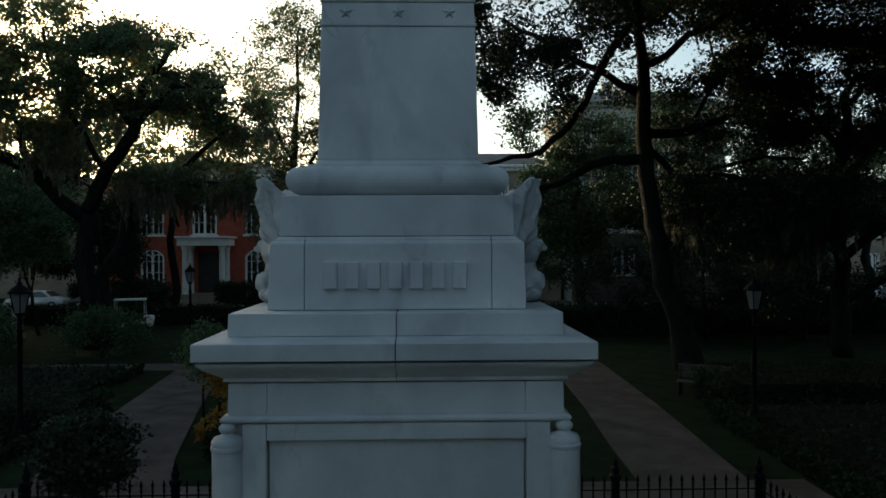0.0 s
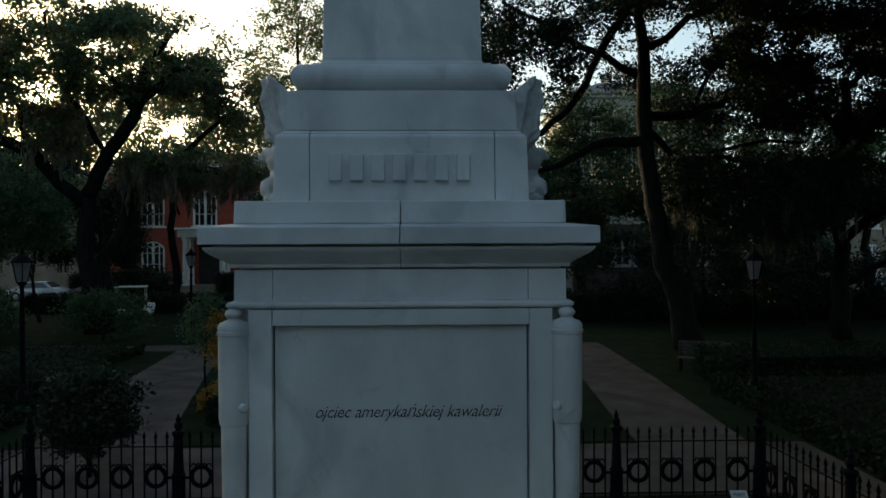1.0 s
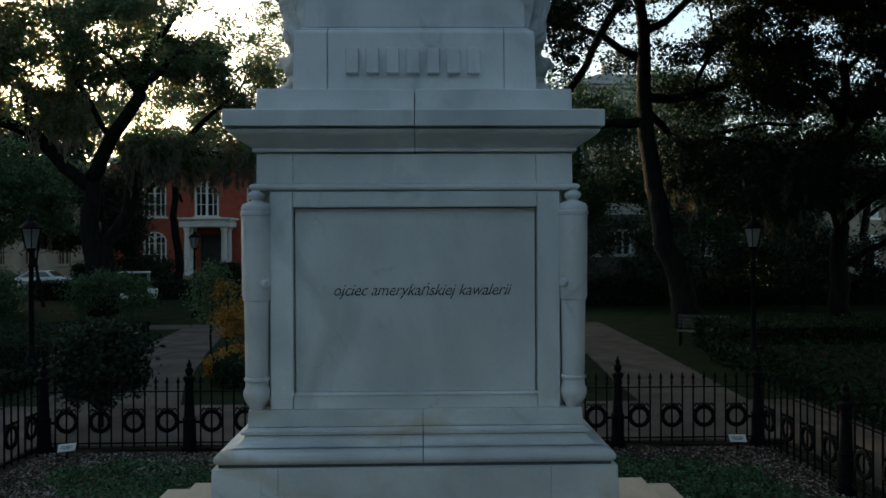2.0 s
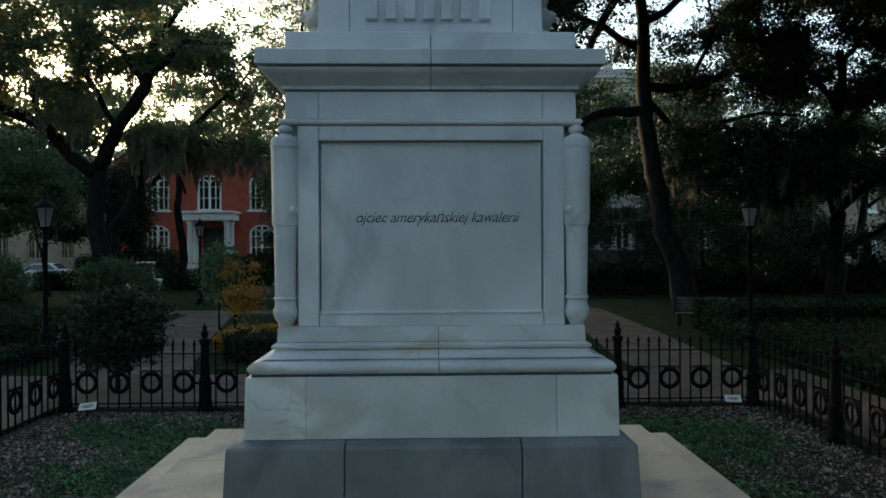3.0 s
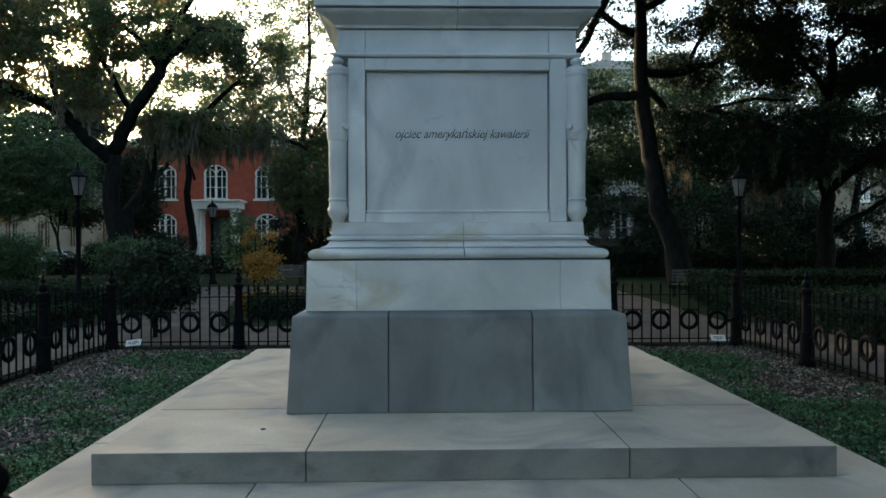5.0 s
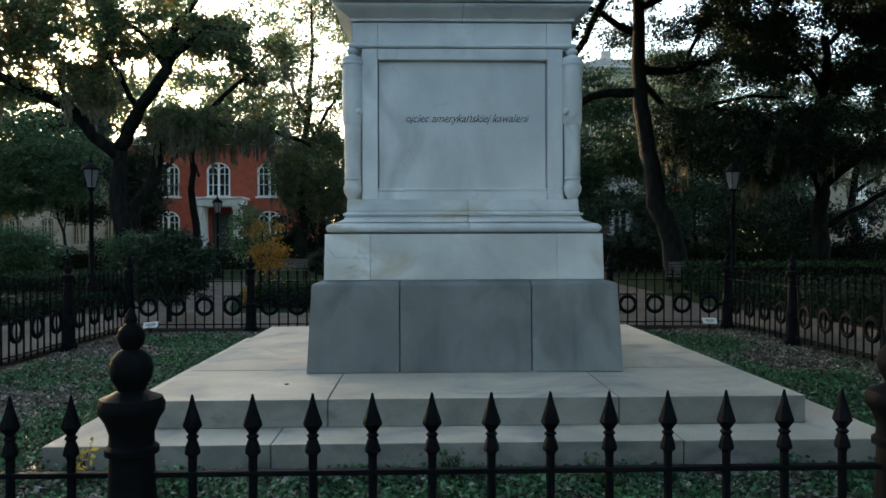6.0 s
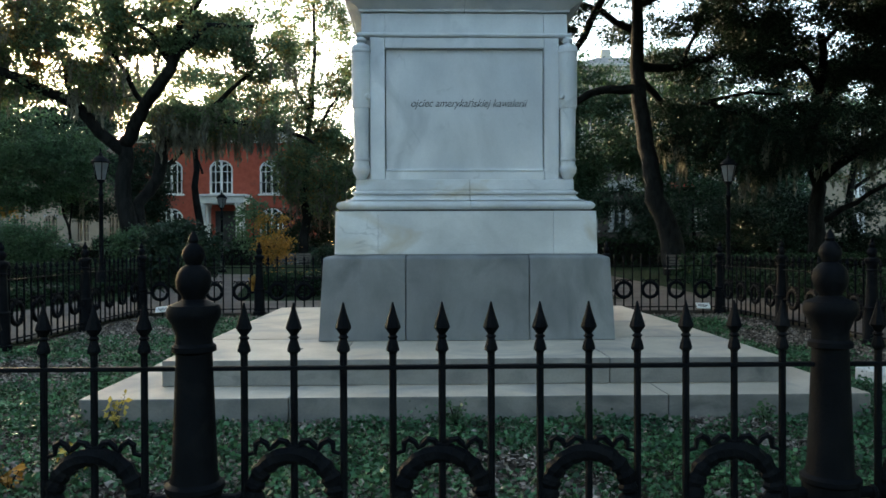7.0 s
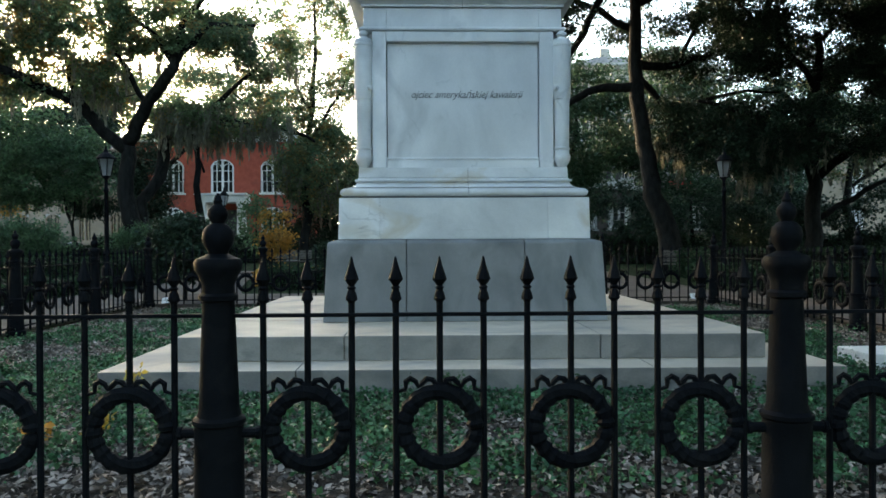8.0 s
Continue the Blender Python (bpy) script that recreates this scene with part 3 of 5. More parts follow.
for s in (-1, 1):
    stub = lathe(bmesh.new(), [(0.022, 0.08), (0.022, 0.150), (0.028, 0.152), (0.028, 0.166), (0.02, 0.172)], 10)
    stub.transform(Matrix.Translation((0, 0, 0.42)) @ Matrix.Rotation(s * math.pi / 2, 4, "Y"))
    me = bpy.data.meshes.new("stub")
    stub.to_mesh(me)
    stub.free()
    bm.from_mesh(me)
POST = mesh_of("post", bm, IRON, True)
POST.set_sharp_from_angle(angle=0.6)
# a leafy wreath with a knotted ribbon over it
bm = bmesh.new()
R, r, NU, NV = 0.146, 0.035, 60, 8
ring = [[None] * NV for _ in range(NU)]
for i in range(NU):
    a = 2 * math.pi * i / NU
    rr = r * (1.0 + 0.10 * math.sin(i * math.pi * 2 / 3) + 0.06 * math.sin(i * 1.9))
    for j in range(NV):
        b = 2 * math.pi * j / NV + 0.07 * i
        ring[i][j] = bm.verts.new(((R + rr * math.cos(b)) * math.cos(a), rr * 0.8 * math.sin(b), 0.435 + (R + rr * math.cos(b)) * math.sin(a)))
for i in range(NU):
    for j in range(NV):
        bm.faces.new((ring[i][j], ring[(i + 1) % NU][j], ring[(i + 1) % NU][(j + 1) % NV], ring[i][(j + 1) % NV]))
WREATH = mesh_of("wreath", bm, IRON)
bm = bmesh.new()
for s in (-1, 1):
    tube(bm, [(s * 0.01, 0, 0.60), (s * 0.03, 0, 0.628), (s * 0.055, 0, 0.632), (s * 0.075, 0, 0.612), (s * 0.088, 0, 0.600), (s * 0.100, 0, 0.622), (s * 0.122, 0, 0.634), (s * 0.140, 0, 0.622), (s * 0.142, 0, 0.590), (s * 0.178, 0, 0.578)],
         [0.011, 0.013, 0.013, 0.012, 0.010, 0.012, 0.013, 0.012, 0.009, 0.007], 6)
box(bm, -0.02, 0.02, -0.014, 0.014, 0.585, 0.622, 0.006)
RIBBON = mesh_of("ribbon", bm, IRON)


def fence(a, b, bays, label, first=0):
    """A run of railing from a to b: posts, thirteen spaces a bay, wreaths on every third picket."""
    a, b = Vector((*a, 0)), Vector((*b, 0))
    d = (b - a).normalized()
    ang = math.atan2(d.y, d.x)
    t = thing("iron_fence", label, "fence", "railing round the monument", "", a)
    t.rotation_euler = (0, 0, ang)
    length = (b - a).length
    bay = length / bays

    def put(name, me, x):
        ob = new(name, me)
        ob.parent = t
        ob.location = (x, 0, 0)
        return ob

    for k in range(bays + 1 - first):
        put("post", POST, k * bay)
    for k in range(bays):
        for i in range(1, 13):
            put("picket", PICKET, k * bay + i * bay / 13)
        for i in (2, 5, 8, 11):
            w = put("wreath", WREATH, k * bay + i * bay / 13)
            rb = new("ribbon", RIBBON)
            rb.parent = w
        for z, h in ((0.897, 0.008), (0.10, 0.010)):
            bm = bmesh.new()
            box(bm, k * bay + 0.05, (k + 1) * bay - 0.05, -0.014, 0.014, z - h, z + h, 0.003)
            part("rail", bm, IRON, t)


FL, FR, FF, FB = -5.95, 5.75, -6.29, 5.55
fence((FL, FF), (FR, FF), 5, "black cast-iron railing with spear tips and wreaths")
fence((-5.85, FB), (5.35, FB), 5, "black cast-iron railing with spear tips and wreaths")
fence((-5.85, FB), (FL, FF), 5, "black cast-iron railing with spear tips and wreaths", 1)
fence((5.35, FB), (FR, FF), 5, "black cast-iron railing with spear tips and wreaths", 1)

# ---- ivy and leaf litter in the bed ----
rng = np.random.default_rng(5)


def bed_points(n, ivy):
    """Places in the bed: ivy thickens away from the railing, litter gathers along it and in the ivy's gaps."""
    out = []
    while len(out) < n:
        x, y = rng.uniform(-5.85, 5.6), rng.uniform(-6.22, 5.47)
        if abs(x) < 3.15 and abs(y) < 3.15:
            continue
        edge = min(x + 5.9, 5.6 - x, y + 6.29, 5.5 - y)
        cover = noise.noise((x * 0.8, y * 0.8, 2.0)) + 0.6 * noise.noise((x * 2.6, y * 2.6, 5.0)) + 0.6 * min(edge, 1.6) - 0.62 - 0.1 * (x > 3.0)
        if ivy and cover > rng.uniform(-0.25, 0.35):
            out.append((x, y))
        elif not ivy and cover < rng.uniform(-0.2, 0.9) and (x < 3.0 or rng.uniform() < 0.55):
            out.append((x, y))
    return np.array(out)


xy = bed_points(105000, True)
z = -0.043 + np.abs(rng.normal(size=len(xy))) * np.array([0.022 + 0.075 * max(0.0, noise.noise((x * 2.1, y * 2.1, 9.0))) for x, y in xy])
tagged(new("ivy", leaf_mesh("ivy", np.c_[xy, z], 0.35, 0.034, IVY, rng, 0.5, 0.8)), "low dark green ivy covering the bed", "ivy", "", "stuff")
xy = bed_points(50000, False)
z = -0.042 + np.abs(rng.normal(size=len(xy))) * 0.012
tagged(new("leaf_litter", leaf_mesh("leaf_litter", np.c_[xy, z], 0.6, 0.046, LITTER, rng, 0.6, 0.55)), "dry brown fallen leaves among the ivy", "leaf litter", "", "stuff")



def seedling(x, y, h, mat, label, seed):
    """A small leafy sprig standing in the bed."""
    rng = np.random.default_rng(seed)
    t = thing("seedling", label, "plant", "sprigs in the bed", "", (x, y, -0.06))
    bm = bmesh.new()
    tips = []
    for i in range(5):
        a = 1.26 * i + rng.uniform(-0.4, 0.4)
        tip = (0.07 * math.cos(a), 0.07 * math.sin(a), h * rng.uniform(0.6, 1.0))
        tube(bm, [(0, 0, 0), (tip[0] * 0.4, tip[1] * 0.4, tip[2] * 0.6), tip], [0.004, 0.003, 0.0015], 5)
        tips += [np.array(tip) * f + rng.normal(size=3) * 0.018 for f in np.linspace(0.45, 1.05, 9)]
    part("stem", bm, BARK, t)
    ob = new("foliage", leaf_mesh("foliage", tips, 0.3, 0.05, mat, rng, 0.4, 0.6))
    ob.parent = t


for k, (x, y, h, mat, label) in enumerate(((-2.54, -4.5, 0.22, LEAF_YELLOW, "small yellow-leaved sprig among the ivy"), (-2.78, -4.75, 0.16, LEAF_ORANGE, "small orange-leaved sprig among the ivy"),
                                           (-3.15, -4.9, 0.14, LEAF_YELLOW, "small yellow-leaved sprig among the ivy"), (-2.77, -3.3, 0.26, LEAF_YELLOW, "small yellow-leaved sprig by the step"),
                                           (-0.2, -3.4, 0.24, LEAF, "small green sprig by the step"), (0.75, -3.6, 0.20, LEAF, "small green sprig by the step"), (2.1, -3.5, 0.22, LEAF, "small green sprig by the step"))):
    seedling(x, y, h, mat, label, 60 + k)


# ---- small signs in the bed ----
def sign(x, y, yaw, tip):
    t = thing("plant_sign", "small white label plate on a short stake", "sign", "label plates in the bed", "", (x, y, 0))
    t.rotation_euler = (0, 0, radians(yaw))
    bm = bmesh.new()
    box(bm, -0.012, 0.012, -0.006, 0.006, -0.10, 0.10)
    part("stake", bm, IRON, t)
    bm = bmesh.new()
    box(bm, -0.135, 0.135, -0.008, 0.008, -0.062, 0.062, 0.003)
    bm.transform(Matrix.Translation((0, 0, 0.135)) @ Matrix.Rotation(radians(-38), 4, "X") @ Matrix.Rotation(radians(tip), 4, "Y"))
    plate = part("plate", bm, WHITE, t)
    bm = bmesh.new()
    for zz, w in ((0.018, 0.09), (-0.004, 0.10), (-0.024, 0.06)):
        box(bm, -w, w, -0.0115, -0.0085, zz - 0.004, zz + 0.004)
    bm.transform(Matrix.Translation((0, 0, 0.135)) @ Matrix.Rotation(radians(-38), 4, "X") @ Matrix.Rotation(radians(tip), 4, "Y"))
    part("text_bar", bm, INSCRIPTION, plate)


sign(-5.33, 5.18, -8, -8)
sign(4.92, 5.30, 6, 3)


bm = bmesh.new()
box(bm, 3.88, 4.95, -2.20, -1.60, -0.06, 0.10, 0.012)
whole("stone_marker", bm, WHITE, "low flat white stone slab lying in the bed", "slab")


BENCH = material("weathered_bench_wood", (0.05, 0.045, 0.04), (0.11, 0.10, 0.09), 4, 0.8, 30, 0.4, 0.004)


def bench(x, y, yaw):
    t = thing("park_bench", "grey weathered wooden park bench with iron ends", "bench", "benches", "", (x, y, -0.02))
    t.rotation_euler = (0, 0, radians(yaw))
    for i in range(4):
        bm = bmesh.new()
        box(bm, -0.85, 0.85, -0.25 + i * 0.12, -0.15 + i * 0.12, 0.43, 0.46, 0.006)
        part("seat_slat", bm, BENCH, t)
    for i in range(4):
        bm = bmesh.new()
        box(bm, -0.85, 0.85, 0.24 + i * 0.02, 0.265 + i * 0.02, 0.52 + i * 0.11, 0.61 + i * 0.11, 0.006)
        part("back_slat", bm, BENCH, t)
    for px in (-0.75, 0.75):
        bm = tube(bmesh.new(), [(px, -0.22, 0.0), (px, -0.22, 0.42), (px, 0.22, 0.42), (px, 0.34, 0.94)], [0.025] * 4, 6)
        tube(bm, [(px, 0.22, 0.42), (px, 0.30, 0.0)], [0.025] * 2, 6)
        part("end_frame", bm, IRON, t)


bench(-6.5, 25.4, 0)
bench(8.9, 17.2, -25)

# ---- street lamps ----
def street_lamp(x, y, h, label):
    t = thing("street_lamp", label, "street lamp", "lamps of the square", "", (x, y, -0.02))
    k = h / 3.75
    bm = lathe(bmesh.new(), [(0.20, 0), (0.20, 0.12), (0.15, 0.18), (0.14, 0.55), (0.10, 0.62), (0.065, 0.8), (0.055, 2.7 * k), (0.075, 2.72 * k), (0.075, 2.76 * k), (0.05, 2.8 * k), (0.045, 3.05 * k), (0.10, 3.12 * k), (0.12, 3.16 * k)], 16)
    part("post", bm, IRON, t, "", True)
    z0, z1 = 3.17 * k, 3.62 * k
    bm = bmesh.new()
    lathe(bm, [(0.125, z0), (0.225, z1)], 6)
    lantern = part("lantern", bm, LAMP_GLASS, t, "frosted glass lantern")
    bm = bmesh.new()
    for i in range(6):
        a = 2 * math.pi * i / 6
        tube(bm, [(0.130 * math.cos(a), 0.130 * math.sin(a), z0), (0.230 * math.cos(a), 0.230 * math.sin(a), z1)], [0.014, 0.014], 5)
    part("cage", bm, IRON, lantern)
    bm = lathe(bmesh.new(), [(0.25, z1), (0.26, z1 + 0.03), (0.17, z1 + 0.13), (0.07, z1 + 0.20), (0.05, z1 + 0.26), (0.02, z1 + 0.30), (0.03, z1 + 0.34), (0.005, z1 + 0.40)], 12)
    part("cap", bm, IRON, lantern)


street_lamp(-9.34, 11.98, 3.75, "black iron street lamp with a six-sided lantern")
street_lamp(8.30, 12.38, 3.70, "black iron street lamp with a six-sided lantern")
street_lamp(-10.3, 28.0, 3.75, "black iron street lamp with a six-sided lantern")


# ---- houses ----
def facade(bm, x0, x1, z0, z1, y, openings, depth=0.25):
    """A wall face with real openings and their reveals."""
    xs = sorted({x0, x1, *[v for o in openings for v in o[:2]]})
    zs = sorted({z0, z1, *[v for o in openings for v in o[2:4]]})
    for i in range(len(xs) - 1):
        for j in range(len(zs) - 1):
            cx, cz = (xs[i] + xs[i + 1]) / 2, (zs[j] + zs[j + 1]) / 2
            if any(o[0] < cx < o[1] and o[2] < cz < o[3] for o in openings):
                continue
            bm.faces.new([bm.verts.new(p) for p in ((xs[i], y, zs[j]), (xs[i + 1], y, zs[j]), (xs[i + 1], y, zs[j + 1]), (xs[i], y, zs[j + 1]))])
    for a, b, c, d in [o[:4] for o in openings]:
        for p, q in (((a, c), (b, c)), ((b, c), (b, d)), ((b, d), (a, d)), ((a, d), (a, c))):
            bm.faces.new([bm.verts.new(v) for v in ((p[0], y, p[1]), (q[0], y, q[1]), (q[0], y + depth, q[1]), (p[0], y + depth, p[1]))])


def window(parent, a, b, c, d, y, arched, frame_mat=WHITE, balcony=False, shutters=False, curtains=False):
    w = part("window", box(bmesh.new(), a, b, y + 0.20, y + 0.24, c, d), GLASS, parent)
    bm = bmesh.new()
    t = 0.16
    for x in (a, b - t):
        box(bm, x, x + t, y + 0.04, y + 0.20, c, d)
    mid = (a + b) / 2
    box(bm, mid - 0.09, mid + 0.09, y + 0.06, y + 0.19, c, d)
    for f in (0.0, 0.34, 0.66):
        zz = c + (d - c) * f
        box(bm, a, b, y + 0.08, y + 0.18, zz, zz + (0.10 if f == 0 else 0.05))
    for f in (0.25, 0.75):
        x = a + (b - a) * f
        box(bm, x - 0.035, x + 0.035, y + 0.09, y + 0.18, c, d)
    if not arched:
        box(bm, a, b, y + 0.04, y + 0.2, d - t, d)
    part("window_frame", bm, frame_mat, w)
    if arched:
        # paired round heads under one arch
        bm = bmesh.new()
        rad = (b - a) / 2
        n = 16
        for i in range(n):
            a0, a1 = math.pi * i / n, math.pi * (i + 1) / n
            pts = [(mid + rad * math.cos(a0), d - rad * 0.8 + rad * 0.8 * math.sin(a0)), (mid + rad * math.cos(a1), d - rad * 0.8 + rad * 0.8 * math.sin(a1))]
            out = [(pts[1][0], d + 0.001), (pts[0][0], d + 0.001)]
            q = [bm.verts.new((px, y + 0.012, pz)) for px, pz in pts + out]
            bm.faces.new(q)
        part("spandrel", bm, parent["wall_material_index"] and BRICK or STUCCO, w)
        bm = bmesh.new()
        tube(bm, [(mid + rad * 0.97 * math.cos(s), y + 0.03, d - rad * 0.8 + rad * 0.78 * math.sin(s)) for s in np.linspace(0, math.pi, 15)], [0.06] * 15, 5)
        for s in (-1, 1):
            tube(bm, [(mid + s * rad * 0.5 + rad * 0.47 * math.cos(q), y + 0.08, d - rad * 0.85 + rad * 0.5 * math.sin(q)) for q in np.linspace(0, math.pi, 11)], [0.045] * 11, 5)
        part("arch_frame", bm, frame_mat, w)
    bm = bmesh.new()
    box(bm, a - 0.15, b + 0.15, y - 0.12, y + 0.05, c - 0.16, c - 0.003, 0.02)
    part("sill", bm, frame_mat, w)
    if balcony:
        bm = bmesh.new()
        for i in range(9):
            x = a + (b - a) * i / 8
            box(bm, x - 0.015, x + 0.015, y - 0.10, y - 0.07, c, c + 0.95)
        box(bm, a, b, y - 0.11, y - 0.06, c + 0.95, c + 1.0)
        part("balcony_rail", bm, SHUTTER, w)
    if curtains:
        for x0, x1 in ((a + 0.17, a + 0.50), (b - 0.50, b - 0.17)):
            bm = bmesh.new()
            n = 7
            rows = [[bm.verts.new((x0 + (x1 - x0) * i / (n - 1), y + 0.145 + 0.02 * (i % 2), z)) for i in range(n)] for z in (c + 0.1, d - 0.1)]
            for i in range(n - 1):
                bm.faces.new((rows[0][i], rows[0][i + 1], rows[1][i + 1], rows[1][i]))
            bmesh.ops.solidify(bm, geom=bm.faces[:], thickness=0.01)
            part("curtain", bm, WHITE, w, "pale drawn-back curtain")
    if shutters:
        for x0, x1 in ((a - 0.55, a - 0.05), (b + 0.05, b + 0.55)):
            bm = bmesh.new()
            box(bm, x0, x1, y - 0.06, y - 0.01, c, d, 0.01)
            part("shutter", bm, SHUTTER, w)


def house(name, label, x0, x1, y, deep, h, wall_mat, wins, trim=WHITE, arched=False, cornice=0.5):
    t = thing(name, label, "house", "houses facing the square", "", (0, 0, 0))
    t["wall_material_index"] = 1 if wall_mat is BRICK else 0
    bm = bmesh.new()
    facade(bm, x0, x1, 0, h, y, [w[:4] for w in wins])
    for pts in (((x0, y), (x0, y + deep)), ((x0, y + deep), (x1, y + deep)), ((x1, y + deep), (x1, y))):
        (ax, ay), (bx, by) = pts
        bm.faces.new([bm.verts.new(p) for p in ((ax, ay, 0), (bx, by, 0), (bx, by, h), (ax, ay, h))])
    bmesh.ops.remove_doubles(bm, verts=bm.verts, dist=0.001)
    part("wall", bm, wall_mat, t)
    # a dark-painted box stands in for the unlit rooms
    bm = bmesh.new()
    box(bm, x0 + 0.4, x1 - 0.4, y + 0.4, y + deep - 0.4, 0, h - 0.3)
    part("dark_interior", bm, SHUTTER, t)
    bm = bmesh.new()
    box(bm, x0 - cornice, x1 + cornice, y - cornice, y + deep + cornice, h, h + 0.22, 0.03)
    box(bm, x0 - cornice * 0.5, x1 + cornice * 0.5, y - cornice * 0.5, y + deep + cornice * 0.5, h - 0.30, h - 0.002, 0.03)
    for i in range(int((x1 - x0) / 0.9)):
        xx = x0 + 0.45 + i * 0.9
        box(bm, xx - 0.08, xx + 0.08, y - cornice * 0.85, y - cornice * 0.5, h - 0.28, h - 0.004)
    part("cornice", bm, trim, t)
    bm = loft([(1, 0), (0.55, 1)], 0)
    bm.transform(Matrix.Translation(((x0 + x1) / 2, y + deep / 2, h + 0.22)) @ Matrix.Diagonal(((x1 - x0) / 2, deep / 2, 1.4, 1)))
    roof = part("roof", bm, ROOFING, t)
    bm = bmesh.new()
    cx = x0 + (x1 - x0) * 0.3
    box(bm, cx, cx + 0.9, y + deep * 0.4, y + deep * 0.4 + 0.7, h + 0.3, h + 3.0, 0.03)
    part("chimney", bm, wall_mat, roof)
    for w in wins:
        if len(w) > 4 and w[4] == "door":
            bm = bmesh.new()
            box(bm, w[0] + 0.003, w[1] - 0.003, y + 0.18, y + 0.24, w[2], w[3])
            part("door", bm, SHUTTER, t)
        else:
            window(t, *w[:4], y, arched, trim, len(w) > 4 and w[4] == "balcony", len(w) > 4 and w[4] == "shutters", len(w) > 4 and w[4] == "curtains")
    return t


up = [(-23.7, -21.7, 5.80, 8.75, "balcony"), (-19.35, -17.3, 5.80, 8.75), (-14.95, -12.85, 5.80, 8.75, "balcony")]
low = [(-23.7, -21.7, 1.6, 4.5), (-18.9, -16.9, 0.9, 4.3, "door"), (-14.95, -12.85, 1.6, 4.5)]
mansion = house("brick_house", "red brick mansion with white arched windows and portico", -26.4, -10.8, 58.0, 14, 10.6, BRICK, up + low, WHITE, True, 0.7)
bm = bmesh.new()
box(bm, -19.9, -15.8, 55.6, 57.99, 4.85, 5.45, 0.04)
box(bm, -20.1, -15.6, 55.4, 57.98, 5.452, 5.62, 0.03)
portico = part("portico", bm, WHITE, mansion, "white columned portico")
for x in (-19.35, -16.35):
    for y in (56.0, 57.6):
        bm = lathe(bmesh.new(), [(0.30, 0.75), (0.30, 0.95), (0.24, 1.0), (0.24, 1.05), (0.21, 4.5), (0.28, 4.6), (0.30, 4.848)], 16, (x, y))
        part("column", bm, WHITE, portico, "", True)
bm = bmesh.new()
for i in range(5):
    box(bm, -19.9, -15.8, 54.4 + i * 0.3, 57.99, 0.1 + i * 0.16, 0.1 + (i + 1) * 0.16 - 0.002, 0.01)
part("steps", bm, BROWNSTONE, portico)

# the house is carried on at both ends to block the low sun
wl = []
for i in range(10):
    x = -59.5 + i * 3.1
    wl += [(x, x + 1.4, 1.6, 4.3), (x, x + 1.4, 6.2, 8.6)]
house("stone_house", "tan stone town house with tall round-headed windows", -62, -27.6, 66.0, 12, 10.5, BROWNSTONE, wl, BROWNSTONE, True)
wr = []
ground_floor = [(12.9, 14.3, 2.4, 4.5, "curtains"), (15.2, 17.2, 2.4, 4.5, "curtains"), (18.9, 20.9, 2.4, 4.5, "curtains"), (22.3, 23.9, 2.4, 4.5, "curtains")]
wr += ground_floor
for i in range(4):
    x = 13.6 + i * 2.75
    for z0, z1 in ((6.6, 9.0), (10.0, 12.3), (13.3, 15.0)):
        wr.append((x, x + 1.3, z0, z1, "shutters"))
pale = house("stucco_house", "tall pale stucco row house with shuttered windows", 12.2, 24.6, 54.5, 14, 16.2, STUCCO, wr, STUCCO, False)
# a darker band over the ground-floor wall, just proud of the stucco
bm = bmesh.new()
facade(bm, 12.2, 24.6, 0, 5.7, 54.44, [w[:4] for w in ground_floor], 0.055)
bmesh.ops.remove_doubles(bm, verts=bm.verts, dist=0.001)
part("ground_floor_facing", bm, DARK_BAND, pale, "dark band over the ground-floor wall")
bm = bmesh.new()
q = [bm.verts.new(p) for p in ((20.3, 54.49, 6.5), (22.6, 54.49, 6.5), (22.6, 53.2, 5.8), (20.3, 53.2, 5.8))]
f = bm.faces.new(q)
bmesh.ops.solidify(bm, geom=[f], thickness=0.05)
part("awning", bm, AWNING, pale, "red canvas awning")
# row house added to keep the low sun off the brick row house
ws = []
for i in range(3):
    x = 26.6 + i * 5.2
    ws += [(x, x + 1.2, 1.6, 4.0), (x, x + 1.2, 5.4, 7.6)]
house("tan_row_house", "tan stone row house with plain sash windows, added to block the sun", 24.8, 42.4, 56, 15, 9.2, BROWNSTONE, ws, WHITE, False)
# house behind the monument, added to keep sun off the stucco house
wc = []
for i in range(4):
    x = 0.8 + i * 2.7
    wc += [(x, x + 1.2, 1.6, 4.0), (x, x + 1.2, 5.4, 7.6), (x, x + 1.2, 8.6, 10.2)]
house("tan_row_house", "tan stone row house with plain sash windows, added to block the sun", -0.5, 11.8, 58, 15, 11.4, BROWNSTONE, wc, WHITE, False)
wb = []
for i in range(5):
    x = 45.0 + i * 3.4
    wb += [(x, x + 1.4, 1.4, 4.0), (x, x + 1.4, 5.4, 7.6)]
house("brick_row_house", "red brick row house with white sash windows", 43, 64, 62, 12, 9.4, BRICK, wb, WHITE, False)


